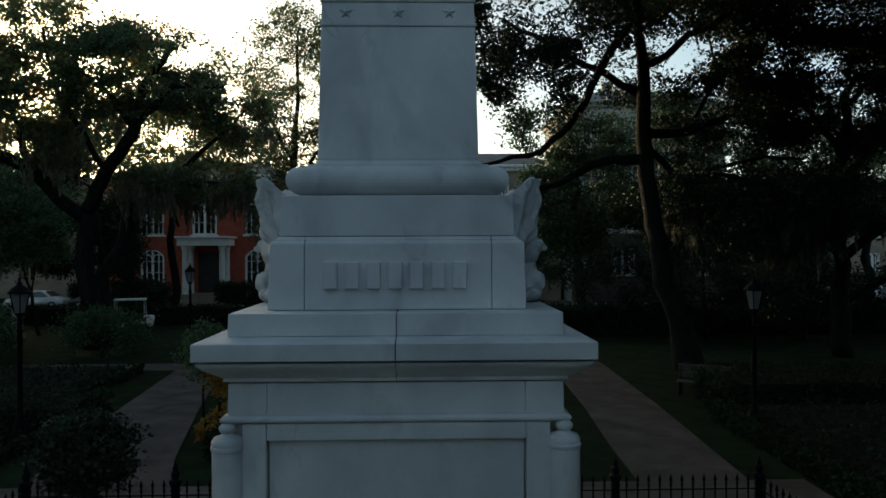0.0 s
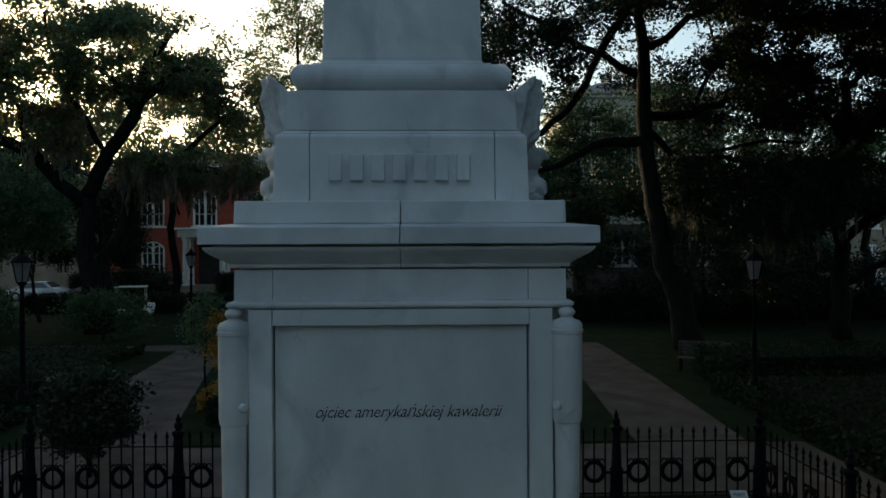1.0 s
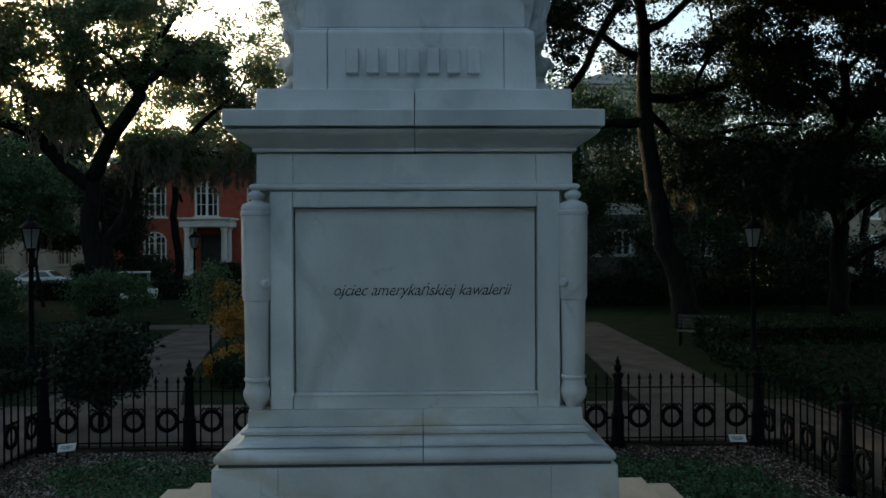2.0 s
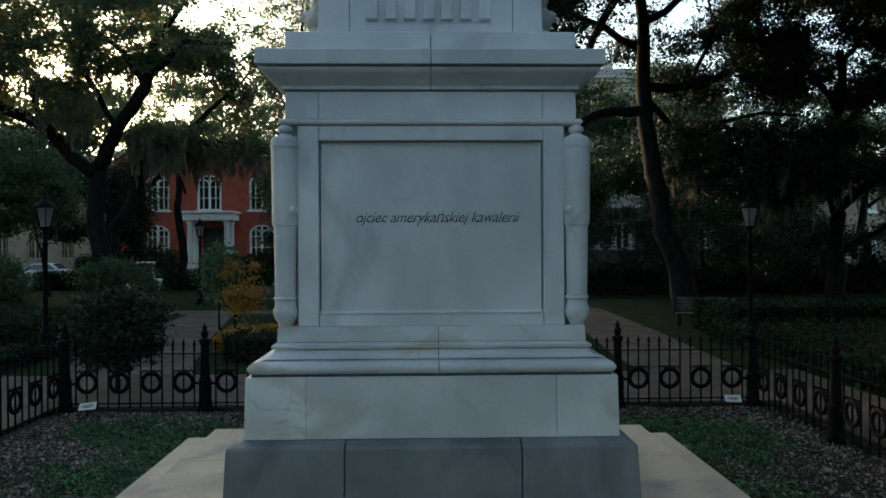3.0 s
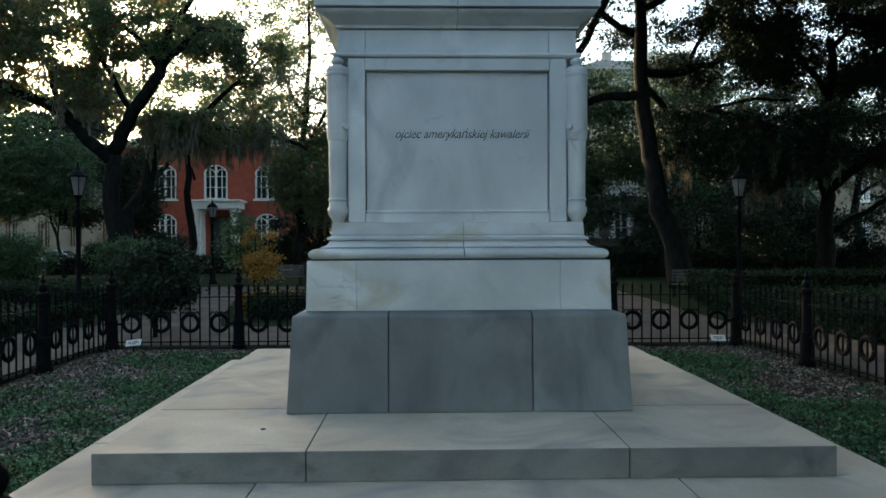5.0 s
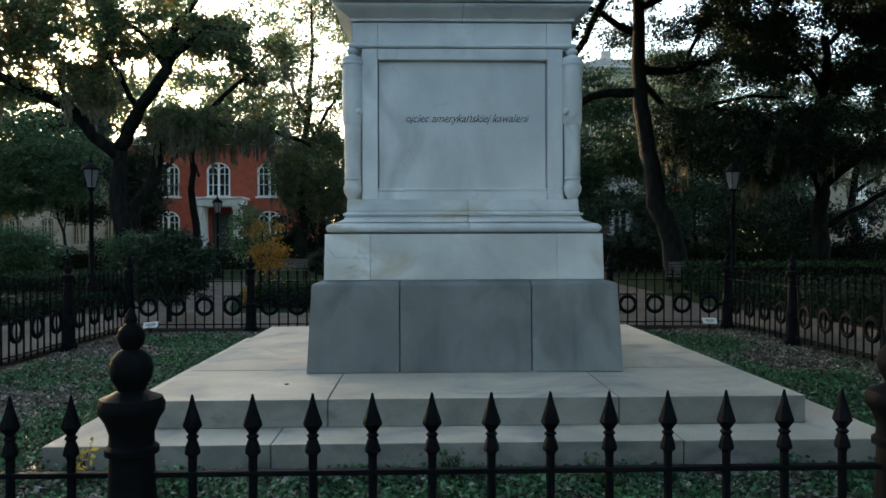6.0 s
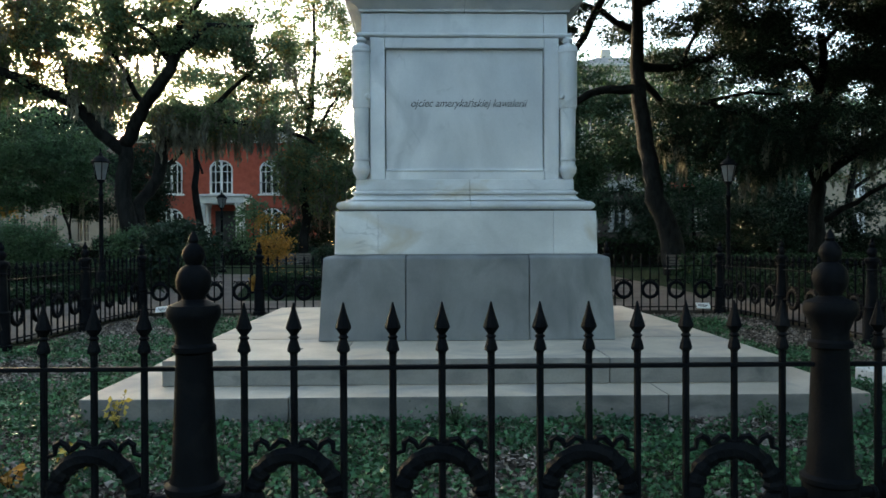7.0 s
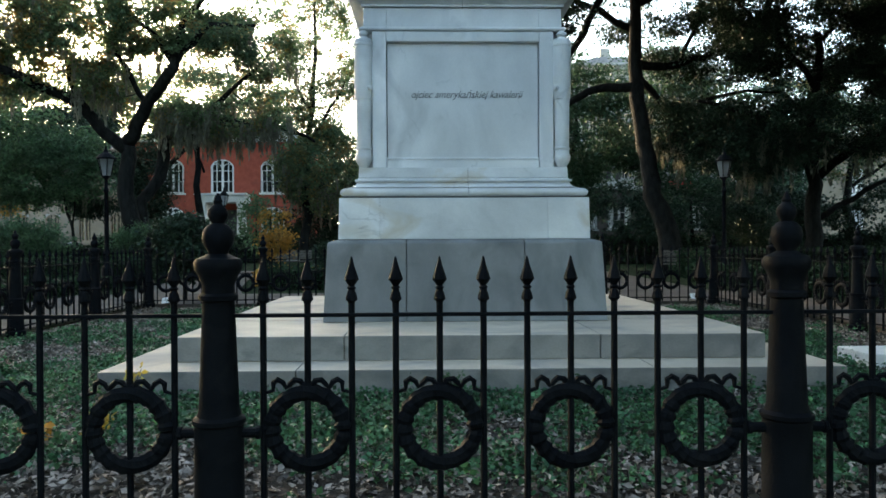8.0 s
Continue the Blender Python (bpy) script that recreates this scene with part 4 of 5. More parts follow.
# ---- cars ----
def car(x, y, yaw, mat, label):
    t = thing("parked_car", label, "car", "cars along the street", "", (x, y, 0.0))
    t.rotation_euler = (0, 0, radians(yaw))
    side = [(-2.2, 0.35), (-2.25, 0.62), (-2.1, 0.86), (-1.5, 0.95), (-0.75, 1.42), (0.65, 1.45), (1.35, 0.98), (2.05, 0.82), (2.22, 0.6), (2.2, 0.33)]
    bm = bmesh.new()
    rows = []
    for yy, k in ((-0.86, 0.94), (-0.80, 1.0), (0.80, 1.0), (0.86, 0.94)):
        rows.append([bm.verts.new((px, yy * (0.84 if pz > 1.2 else 1.0), 0.33 + (pz - 0.33) * k)) for px, pz in side])
    n = len(side)
    for a, b in zip(rows, rows[1:]):
        for i in range(n):
            bm.faces.new((a[i], a[(i + 1) % n], b[(i + 1) % n], b[i]))
    bm.faces.new(rows[0][::-1])
    bm.faces.new(rows[-1])
    bmesh.ops.bevel(bm, geom=bm.edges[:], offset=0.04, segments=2, affect="EDGES")
    body = part("body", bm, mat, t, "", True)
    bm = bmesh.new()
    for s in (-1, 1):
        q = [bm.verts.new((px, s * py, pz)) for px, py, pz in ((-1.25, 0.845, 0.98), (1.1, 0.845, 1.0), (0.58, 0.735, 1.38), (-0.68, 0.735, 1.36))]
        bm.faces.new(q)
    for px0, px1 in ((0.72, 1.30), (-0.82, -1.42)):
        bm.faces.new([bm.verts.new(p) for p in ((px0 + 0.03, -0.6, 1.415), (px0 + 0.03, 0.6, 1.415), (px1, 0.7, 1.02), (px1, -0.7, 1.02))])
    part("windows", bm, GLASS, body)
    for px in (-1.35, 1.38):
        for s in (-1, 1):
            bm = lathe(bmesh.new(), [(0.20, -0.1), (0.32, -0.1), (0.33, -0.06), (0.33, 0.06), (0.32, 0.1), (0.20, 0.1)], 20)
            bm.transform(Matrix.Translation((px, s * 0.80, 0.33)) @ Matrix.Rotation(math.pi / 2, 4, "X"))
            w = part("wheel", bm, RUBBER, t)
            bm = lathe(bmesh.new(), [(0.19, -0.115), (0.20, -0.112), (0.20, 0.112), (0.19, 0.115)], 12)
            bm.transform(Matrix.Translation((px, s * 0.80, 0.33)) @ Matrix.Rotation(math.pi / 2, 4, "X"))
            part("rim", bm, SILVER, w)
    for s in (-1, 1):
        bm = bmesh.new()
        box(bm, 2.12, 2.22, s * 0.62 - 0.15, s * 0.62 + 0.15, 0.62, 0.74, 0.02)
        part("headlight", bm, LAMP_GLASS, body)


car(-29.4, 52.6, 0, SILVER, "silver saloon car parked at the kerb")
car(-24.6, 52.6, 0, CHARCOAL, "dark saloon car parked at the kerb")
car(36.5, 52.6, 180, SILVER, "pale saloon car parked at the kerb")
car(28.6, 52.6, 180, CHARCOAL, "dark saloon car parked at the kerb")
car(43.0, 52.6, 180, CHARCOAL, "dark saloon car parked at the kerb")


def golf_cart(x, y, yaw):
    t = thing("golf_cart", "small white open cart with a flat roof", "cart", "", "", (x, y, -0.02))
    t.rotation_euler = (0, 0, radians(yaw))
    bm = bmesh.new()
    box(bm, -1.1, 1.1, -0.55, 0.55, 0.28, 0.55, 0.06)
    box(bm, 0.6, 1.15, -0.5, 0.5, 0.5, 0.85, 0.1)
    body = part("body", bm, WHITE, t)
    bm = bmesh.new()
    box(bm, -0.95, 0.75, -0.6, 0.6, 1.75, 1.82, 0.03)
    part("roof", bm, WHITE, t)
    bm = bmesh.new()
    box(bm, -0.6, -0.05, -0.5, 0.5, 0.55, 0.75, 0.05)
    box(bm, -0.7, -0.58, -0.5, 0.5, 0.7, 1.15, 0.04)
    part("seat", bm, SHUTTER, t)
    for px, s in ((-0.9, -1), (-0.9, 1), (0.7, -1), (0.7, 1)):
        bm = tube(bmesh.new(), [(px, s * 0.52, 0.5), (px * 0.95, s * 0.52, 1.76)], [0.02, 0.02], 6)
        part("roof_post", bm, WHITE, t)
        bm = lathe(bmesh.new(), [(0.1, -0.08), (0.22, -0.08), (0.23, 0), (0.22, 0.08), (0.1, 0.08)], 14)
        bm.transform(Matrix.Translation((px, s * 0.5, 0.23)) @ Matrix.Rotation(math.pi / 2, 4, "X"))
        part("wheel", bm, RUBBER, t)


golf_cart(-16.4, 37.2, 15)


# ---- trees ----
def bend(a, b, rng, sag=0.12, n=5):
    """Points of a crooked branch from a to b."""
    a, b = np.array(a, float), np.array(b, float)
    L = np.linalg.norm(b - a)
    w = rng.normal(size=3) * L * sag
    return [tuple(a + (b - a) * s + w * math.sin(math.pi * s) + rng.normal(size=3) * L * 0.02 * (0 < s < 1)) for s in np.linspace(0, 1, n)]


def tree(name, label, limbs, crowns, leaf_mat, seed, leaf=0.13, per=26, spread=0.45, moss=0, twig=0.03, category="tree", group="trees of the square", gaps=0.0):
    """limbs: polylines of (x, y, z, radius), the first one the trunk. crowns: (centre, radii, clumps, cut, leaf scale) leaf masses; each clump hangs on a twig from the nearest limb."""
    rng = np.random.default_rng(seed)
    t = thing(name, label, category, group, "", (0, 0, 0))
    nodes = []
    trunk = None
    for L in limbs:
        bm = bmesh.new()
        pts, rad = [], []
        for p, q in zip(L, L[1:]):
            n = 5
            seg = bend(p[:3], q[:3], rng, 0.03, n)
            for i in range(n - 1):
                pts.append(seg[i])
                rad.append(p[3] + (q[3] - p[3]) * i / (n - 1))
        pts.append(L[-1][:3])
        rad.append(L[-1][3])
        tube(bm, pts, rad, 10)
        nodes += pts
        if trunk is None:
            trunk = part("trunk", bm, BARK, t, "", True)
        else:
            part("limb", bm, BARK, trunk, "", True)
    nodes = np.array(nodes)
    up = nodes[nodes[:, 2] > nodes[:, 2].max() * 0.25]
    centres = []
    bt = bmesh.new()
    hubs = []
    scales = []
    for c, rads, count, cut, *big in crowns:
        made, tries = 0, 0
        while made < count * 1.45 and tries < count * 16:
            tries += 1
            v = rng.normal(size=3)
            v *= rng.uniform(0.35, 1.0) ** 0.5 / np.linalg.norm(v)
            p = np.array(c) + v * np.array(rads)
            if 0.75 * noise.noise(Vector(p * 0.45) + Vector((seed, 0, 0))) + 0.85 * noise.noise(Vector(p * 0.95)) < cut + gaps + rng.uniform(-0.15, 0.15):
                continue
            hubs.append(p)
            scales.append(big[0] if big else 1.0)
            made += 1
    hubs = np.array(hubs)
    order = np.argsort([np.linalg.norm(up - p, axis=1).min() for p in hubs])
    hubs = hubs[order]
    scales = np.array(scales)[order]
    sizes = []
    grown = np.concatenate([up, hubs])
    for h, p in enumerate(hubs):
        d = np.linalg.norm(grown[: len(up) + h] - p, axis=1)
        k = int(np.argmin(d))
        r = twig * (0.55 if k >= len(up) else 1.0) * (0.5 + min(d[k], 3) * 0.3)
        seg = bend(grown[k], p, rng, 0.16, 4)
        tube(bt, seg, [r, r * 0.85, r * 0.65, r * 0.4], 4)
        m = max(6, int(0.95 * per * rng.uniform(0.4, 1.6)))
        s = 0.82 * spread * rng.uniform(0.5, 1.5)
        s *= 0.5 + 0.5 * scales[h]
        centres.append(p + rng.normal(size=(m, 3)) * np.array([s, s, s * 0.6]))
        sizes.append(np.full(m, leaf * scales[h]))
    if len(bt.verts):
        tagged(part("twig", bt, BARK, trunk), kind="stuff")
    ob = new("crown", leaf_mesh("crown", np.concatenate(centres), 0.25, np.concatenate(sizes), leaf_mat, rng, 0.4, 0.62))
    ob.parent = t
    if moss:
        st = []
        low = hubs[np.argsort(hubs[:, 2] + rng.normal(size=len(hubs)) * 2.2)[: max(moss, 1)]]
        for p in low:
            for _ in range(rng.integers(1, 4)):
                q = p + rng.normal(size=3) * np.array([0.4, 0.4, 0.15])
                ln, wd = rng.uniform(0.4, 1.6), rng.uniform(0.06, 0.16)
                f = rng.uniform(0, 1, int(18 + 26 * ln))
                st.append(q + np.c_[rng.normal(size=len(f)) * wd * (1.1 - f), rng.normal(size=len(f)) * wd * (1.1 - f), -f * ln])
        ob = new("hanging_moss", leaf_mesh("hanging_moss", np.concatenate(st), 0.0, 0.30, MOSS, rng, 0.5, 0.13, (0, 0, -1)))
        ob.parent = t
        tagged(ob, "grey beards of hanging moss", kind="stuff")
    return t


# great oak on the left: forked trunk, limbs to both sides
tree("live_oak", "spreading live oak hung with grey moss", [
    [(-15.2, 29.5, -0.1, 0.54), (-15.5, 29.5, 3.0, 0.42), (-15.6, 29.6, 6.6, 0.36)],
    [(-15.6, 29.6, 6.4, 0.36), (-14.2, 28.5, 8.2, 0.30), (-12.2, 26.5, 9.6, 0.26), (-11.8, 26.5, 11.6, 0.17), (-10.5, 26, 13.0, 0.10)],
    [(-12.2, 26.5, 9.6, 0.18), (-10.5, 26.5, 11.6, 0.12), (-8.5, 27, 11.7, 0.08)],
    [(-12.2, 26.5, 9.8, 0.16), (-13.4, 26.5, 11.4, 0.11), (-15.0, 26, 12.6, 0.06)],
    [(-15.6, 29.6, 6.0, 0.32), (-17.5, 28.5, 8.2, 0.28), (-20.5, 27, 9.6, 0.22), (-24.0, 26, 10.4, 0.14)],
    [(-17.5, 28.5, 8.2, 0.15), (-18.0, 28, 10.5, 0.10), (-20, 27, 13.0, 0.05)],
    [(-20.5, 27, 9.6, 0.14), (-22.5, 26, 12.5, 0.09), (-25, 25, 14.0, 0.05)],
    [(-15.0, 30.4, -0.1, 0.36), (-15.3, 30.6, 3.5, 0.30), (-14.2, 31, 6.6, 0.34), (-11.5, 31.4, 7.9, 0.26), (-8.6, 31.5, 7.6, 0.15), (-6.4, 32, 6.8, 0.07)],
    [(-12.8, 31.2, 7.3, 0.2), (-11.2, 30, 8.4, 0.14), (-9.2, 29, 9.8, 0.08), (-8.0, 29, 11.0, 0.05)],
    [(-14.2, 28.5, 8.2, 0.14), (-15.5, 27, 11.0, 0.09), (-16.0, 26.5, 14.0, 0.05)],
# the last crown is above the view, added to shade the ground
], [((-22.0, 27, 12.2), (5.5, 4, 2.6), 520, -0.13), ((-24, 28, 9.6), (4.5, 3, 1.6), 170, 0.04), ((-24.5, 26, 15.5), (5.5, 4, 2.6), 260, -0.02), ((-12.2, 26.6, 12.2), (4.4, 3, 2.0), 340, -0.08), ((-10.6, 31, 7.9), (4.2, 2.4, 1.0), 160, 0.0), ((-17.8, 27.5, 11.0), (3.6, 2.5, 1.6), 80, 0.04), ((-9.6, 28.5, 11.4), (3, 2, 1.8), 75, 0.04), ((-17.5, 28.5, 9.4), (3.2, 2.5, 1.2), 90, 0.0), ((-15.5, 26.5, 14.2), (3.5, 3, 1.3), 80, 0.05), ((-9.0, 29, 10.6), (2.2, 2, 1.0), 45, 0.05), ((-18, 17, 16.5), (8, 6, 2.0), 120, 0.0)],
    LEAF_GOLD, 11, 0.165, 54, 0.36, 200, 0.028, gaps=0.13)
tree("shade_tree", "sunlit yellow-green tree beyond the oak", [
    [(-21, 49.5, -0.1, 0.4), (-21, 49.5, 5, 0.3), (-20, 49.5, 10, 0.15)], [(-21, 49.5, 5, 0.2), (-26, 49.5, 10, 0.08)], [(-20.5, 49.5, 7, 0.2), (-14, 49.5, 11, 0.06)],
], [((-19, 49.5, 12.2), (8.5, 2.5, 3.0), 460, -0.06), ((-29, 49.5, 11.5), (5, 2.5, 3.5), 240, 0.0)], LEAF_GOLD, 26, 0.22, 44, 0.5, 30)
# lighter tree behind the pedestal's left edge
tree("shade_tree", "tall thin-crowned tree with sun-gold patches in its leaf colour", [
    [(-8.4, 41, -0.1, 0.35), (-8.2, 41, 6, 0.25), (-7.8, 41, 12, 0.15), (-7.6, 41, 18, 0.06)],
    [(-8.0, 41, 8, 0.12), (-5.5, 41, 12.5, 0.05)], [(-7.9, 41, 10, 0.12), (-10.4, 41, 14, 0.05)],
], [((-7.6, 41, 14.0), (3.4, 3, 6.0), 290, 0.04), ((-7.4, 41, 6.2), (2.9, 2.4, 3.2), 300, -0.15)], LEAF_GOLD, 12, 0.19, 46, 0.46, 30)
tree("evergreen_tree", "dark leafy evergreen beside the brick house", [
    [(-6.2, 47, -0.1, 0.3), (-6.2, 47, 4, 0.2), (-6.2, 47, 8, 0.08)],
], [((-6.4, 47, 4.4), (3.4, 3, 4.2), 380, -0.3), ((-10.4, 47.5, 1.9), (1.6, 1.3, 1.9), 100, -0.1)], LEAF_DARK, 22, 0.2, 44, 0.45, 0)
# dark trees on the far left
tree("live_oak", "dark live oak with dense low crown", [
    [(-27, 36, -0.1, 0.5), (-27, 36, 4, 0.4), (-26, 36, 8, 0.2)], [(-27, 36, 4, 0.3), (-31, 36, 8, 0.12)], [(-27, 36, 4.5, 0.25), (-23, 35, 7.5, 0.1)],
], [((-27, 36, 7.2), (8.5, 3.5, 2.3), 400, 0.12), ((-22.5, 34, 5.3), (4.6, 3, 1.9), 260, -0.12), ((-32, 36, 13), (6, 4, 4.0), 260, 0.0), ((-34, 36, 4), (4, 3, 3), 200, -0.2)], LEAF, 13, 0.19, 46, 0.48, 30)
tree("shade_tree", "dark green tree in front of the street", [
    [(-19.6, 41, -0.1, 0.28), (-19.6, 41, 3, 0.2), (-19.8, 41, 6.5, 0.1)],
], [((-22.6, 42, 5.4), (3.0, 2.2, 2.4), 230, -0.1), ((-24.5, 40, 8.5), (4.4, 2.2, 1.8), 200, -0.1), ((-19.5, 43, 5.4), (1.5, 1.5, 3.6), 190, -0.15), ((-18.2, 43.5, 1.3), (2.2, 1.4, 1.3), 100, -0.1)], LEAF_DARK, 23, 0.18, 46, 0.45, 10)
# autumn leaves, with the low sun on them put into the orange colour
tree("young_tree", "small tree with sunlit golden leaves", [
    [(-34, 50, -0.1, 0.15), (-34, 50, 3, 0.08), (-34, 50, 5, 0.04)],
], [((-34, 50, 4.6), (2.2, 1.5, 1.2), 110, -0.1)], LEAF_ORANGE, 24, 0.18, 40, 0.4, 0)
# the right oak: its trunk leans in towards the pedestal
tree("live_oak", "huge dark live oak with long low limbs", [
    [(10.25, 22.4, -0.1, 0.62), (9.95, 22.6, 1.8, 0.44), (9.35, 23.2, 4.4, 0.37), (9.15, 23.7, 6.6, 0.34), (9.15, 24.6, 10, 0.29), (9.0, 25, 15, 0.18)],
    [(9.1, 24.2, 8.2, 0.22), (7.4, 24.2, 8.1, 0.18), (5.6, 24.0, 7.2, 0.14), (3.4, 23.6, 6.6, 0.07)],
    [(9.15, 24.6, 9.4, 0.22), (11.6, 26, 9.6, 0.17), (14.0, 27, 10.6, 0.13), (18.5, 27, 11.2, 0.06)],
    [(9.15, 24.6, 9.0, 0.17), (11.0, 26, 7.4, 0.14), (13.5, 27, 8.2, 0.09), (17, 27, 8.5, 0.05)],
    [(9.1, 25, 11, 0.17), (6.0, 25, 12.6, 0.12), (3.5, 25, 14, 0.07)],
    [(9.1, 25, 12, 0.17), (13.0, 25, 14.5, 0.12), (18, 25, 16, 0.06)],
    [(11.6, 26, 9.6, 0.11), (12.6, 26, 11.6, 0.08), (12.4, 26, 13.6, 0.04)],
    [(14.0, 27, 10.6, 0.10), (15.8, 26.5, 12.0, 0.07), (16.6, 26, 14.0, 0.04)],
    [(9.0, 25, 14.2, 0.17), (7.6, 24.5, 12.3, 0.17), (6.2, 24, 9.8, 0.15), (4.8, 23.5, 8.4, 0.12), (2.4, 23, 7.8, 0.06)],
], [((5.0, 24.5, 14.2), (4.4, 3, 2.4), 220, 0.0), ((4.2, 23, 11.2), (2.2, 2, 2.0), 120, 0.02), ((11.5, 25, 15.2), (5.0, 3.5, 2.0), 380, -0.4), ((14.0, 26, 10.4), (4.0, 3, 1.7), 200, 0.04), ((18.5, 26, 15.0), (6.5, 3.5, 2.2), 680, -0.5), ((17.5, 26, 12.2), (6.0, 3, 1.6), 460, -0.1), ((12.5, 26.5, 6.9), (3.4, 2.2, 1.4), 230, -0.08), ((9.4, 27, 12.0), (1.8, 2, 1.4), 40, 0.0),
    # these crowns lie above the view, added to shade the ground and paths
    ((11, 10.5, 14.0), (8, 6, 1.6), 600, -0.4, 2.4), ((23, 17, 15.5), (7, 7, 1.6), 600, -0.4, 2.4), ((14, 30, 18.5), (9, 6, 1.6), 300, -0.3, 2.4), ((14, 17, 16.0), (8, 6, 2.2), 700, -0.4, 2.4), ((3, 15, 15.0), (6, 6, 1.2), 320, -0.3, 2.4), ((9, 1, 13.0), (5, 6, 1.3), 330, -0.4, 2.4)],
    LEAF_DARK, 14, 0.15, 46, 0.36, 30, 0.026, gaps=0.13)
tree("live_oak", "dark live oak with a dense wide crown", [
    [(17.9, 25.4, -0.1, 0.44), (17.7, 25.4, 3, 0.33), (17.6, 25.5, 7, 0.26), (18, 25.5, 11, 0.16)],
    [(17.7, 25.4, 4.0, 0.22), (20.5, 24, 6.5, 0.14), (24, 23, 8.0, 0.07)], [(17.7, 25.4, 4.5, 0.22), (15, 25, 7, 0.14), (12.0, 24.5, 7.6, 0.07)],
    [(17.7, 25.4, 2.2, 0.17), (20.0, 25, 3.6, 0.11), (23.5, 25, 5.0, 0.05)],
    [(17.6, 25.5, 7, 0.17), (20, 26, 10, 0.11), (23, 26, 12.5, 0.05)], [(17.8, 25.5, 8.5, 0.15), (15.5, 25, 11.0, 0.10), (13.5, 25, 12.6, 0.05)], [(18, 25.5, 10.5, 0.13), (20, 25, 13, 0.08), (22, 25, 15.0, 0.04)],
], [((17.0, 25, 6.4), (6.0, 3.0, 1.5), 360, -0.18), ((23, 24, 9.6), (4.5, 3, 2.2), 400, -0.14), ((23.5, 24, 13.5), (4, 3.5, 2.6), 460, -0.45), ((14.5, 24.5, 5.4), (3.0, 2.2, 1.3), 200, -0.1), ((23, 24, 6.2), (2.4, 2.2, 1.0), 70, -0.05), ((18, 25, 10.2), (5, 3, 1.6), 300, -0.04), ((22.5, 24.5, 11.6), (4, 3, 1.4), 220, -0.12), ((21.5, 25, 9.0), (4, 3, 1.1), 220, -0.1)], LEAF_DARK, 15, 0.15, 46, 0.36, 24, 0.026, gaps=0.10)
tree("shade_tree", "dark leafy tree against the pale houses", [
    [(9.5, 38, -0.1, 0.3), (9.3, 38, 5, 0.2), (9.2, 38, 9, 0.1)], [(9.3, 38, 5, 0.12), (12, 38, 8, 0.05)],
], [((9.6, 38, 7.6), (4.0, 2.6, 3.0), 420, -0.12), ((8.6, 38, 4.0), (2.4, 2.2, 1.6), 120, 0.0), ((16, 38, 6.0), (3.4, 2.4, 3.0), 240, -0.05), ((14.5, 38, 11.2), (4.5, 2.2, 2.2), 230, 0.0), ((7.6, 38, 11.6), (2.6, 2.0, 1.6), 90, 0.0), ((20.5, 38, 3.4), (3.6, 2.0, 2.8), 230, -0.15)], LEAF_MID, 16, 0.18, 48, 0.46, 20)
tree("shade_tree", "leafy tree by the street, partly yellow", [
    [(30, 44, -0.1, 0.35), (30, 44, 5, 0.25), (30, 44, 10, 0.1)], [(30, 44, 5, 0.15), (34, 44, 8, 0.06)],
], [((30, 44, 8.5), (5, 3, 3), 260, -0.05), ((25, 44, 12), (5, 3, 4), 110, 0.1), ((36, 44, 13), (5, 3, 5), 150, 0.05)], LEAF_GOLD, 17, 0.2, 44, 0.5, 10)
tree("evergreen_shrub", "tall dark shrubs under the oaks", [
    [(14, 31, -0.1, 0.15), (14, 31, 2, 0.1), (14, 31, 3.4, 0.05)], [(19, 31, -0.1, 0.12), (19.5, 31, 2.5, 0.05)],
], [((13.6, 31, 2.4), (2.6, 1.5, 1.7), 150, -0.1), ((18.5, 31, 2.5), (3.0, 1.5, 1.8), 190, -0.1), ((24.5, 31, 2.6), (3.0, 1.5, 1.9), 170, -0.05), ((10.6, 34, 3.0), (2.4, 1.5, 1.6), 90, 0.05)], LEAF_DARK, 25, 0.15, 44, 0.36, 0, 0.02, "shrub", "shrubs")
tree("shade_tree", "dark leafy tree before the tan row house", [
    [(24.5, 44, -0.1, 0.3), (24.5, 44, 3, 0.22), (24.2, 44, 8, 0.08)], [(24.5, 44, 3, 0.12), (27.5, 44, 6, 0.05)], [(24.5, 44, 3.4, 0.12), (21.5, 44, 6.4, 0.05)],
], [((23.4, 44, 4.6), (4.0, 2.2, 4.0), 330, -0.1)], LEAF_DARK, 34, 0.2, 46, 0.48, 10)
tree("shade_tree", "tall dark tree along the street", [
    [(27, 45.2, -0.1, 0.32), (27, 45.2, 5, 0.25), (27, 45.2, 11, 0.1)], [(27, 45.2, 6, 0.14), (30.5, 45.2, 10.5, 0.05)], [(27, 45.2, 6.5, 0.14), (23.5, 45.2, 10.5, 0.05)],
], [((26.2, 45.2, 11.0), (5.2, 2, 2.3), 260, 0.0)], LEAF_DARK, 36, 0.2, 46, 0.48, 10)
tree("shade_tree", "slim dark tree before the brick house", [
    [(-15.45, 41, -0.1, 0.27), (-15.4, 41, 4, 0.23), (-15.4, 41, 8.5, 0.15)], [(-15.0, 41, 6.0, 0.08), (-16.4, 41, 8.4, 0.04)],
], [((-15.2, 41, 8.9), (1.8, 1.5, 1.0), 35, 0.0)], LEAF_DARK, 30, 0.18, 40, 0.4, 20)
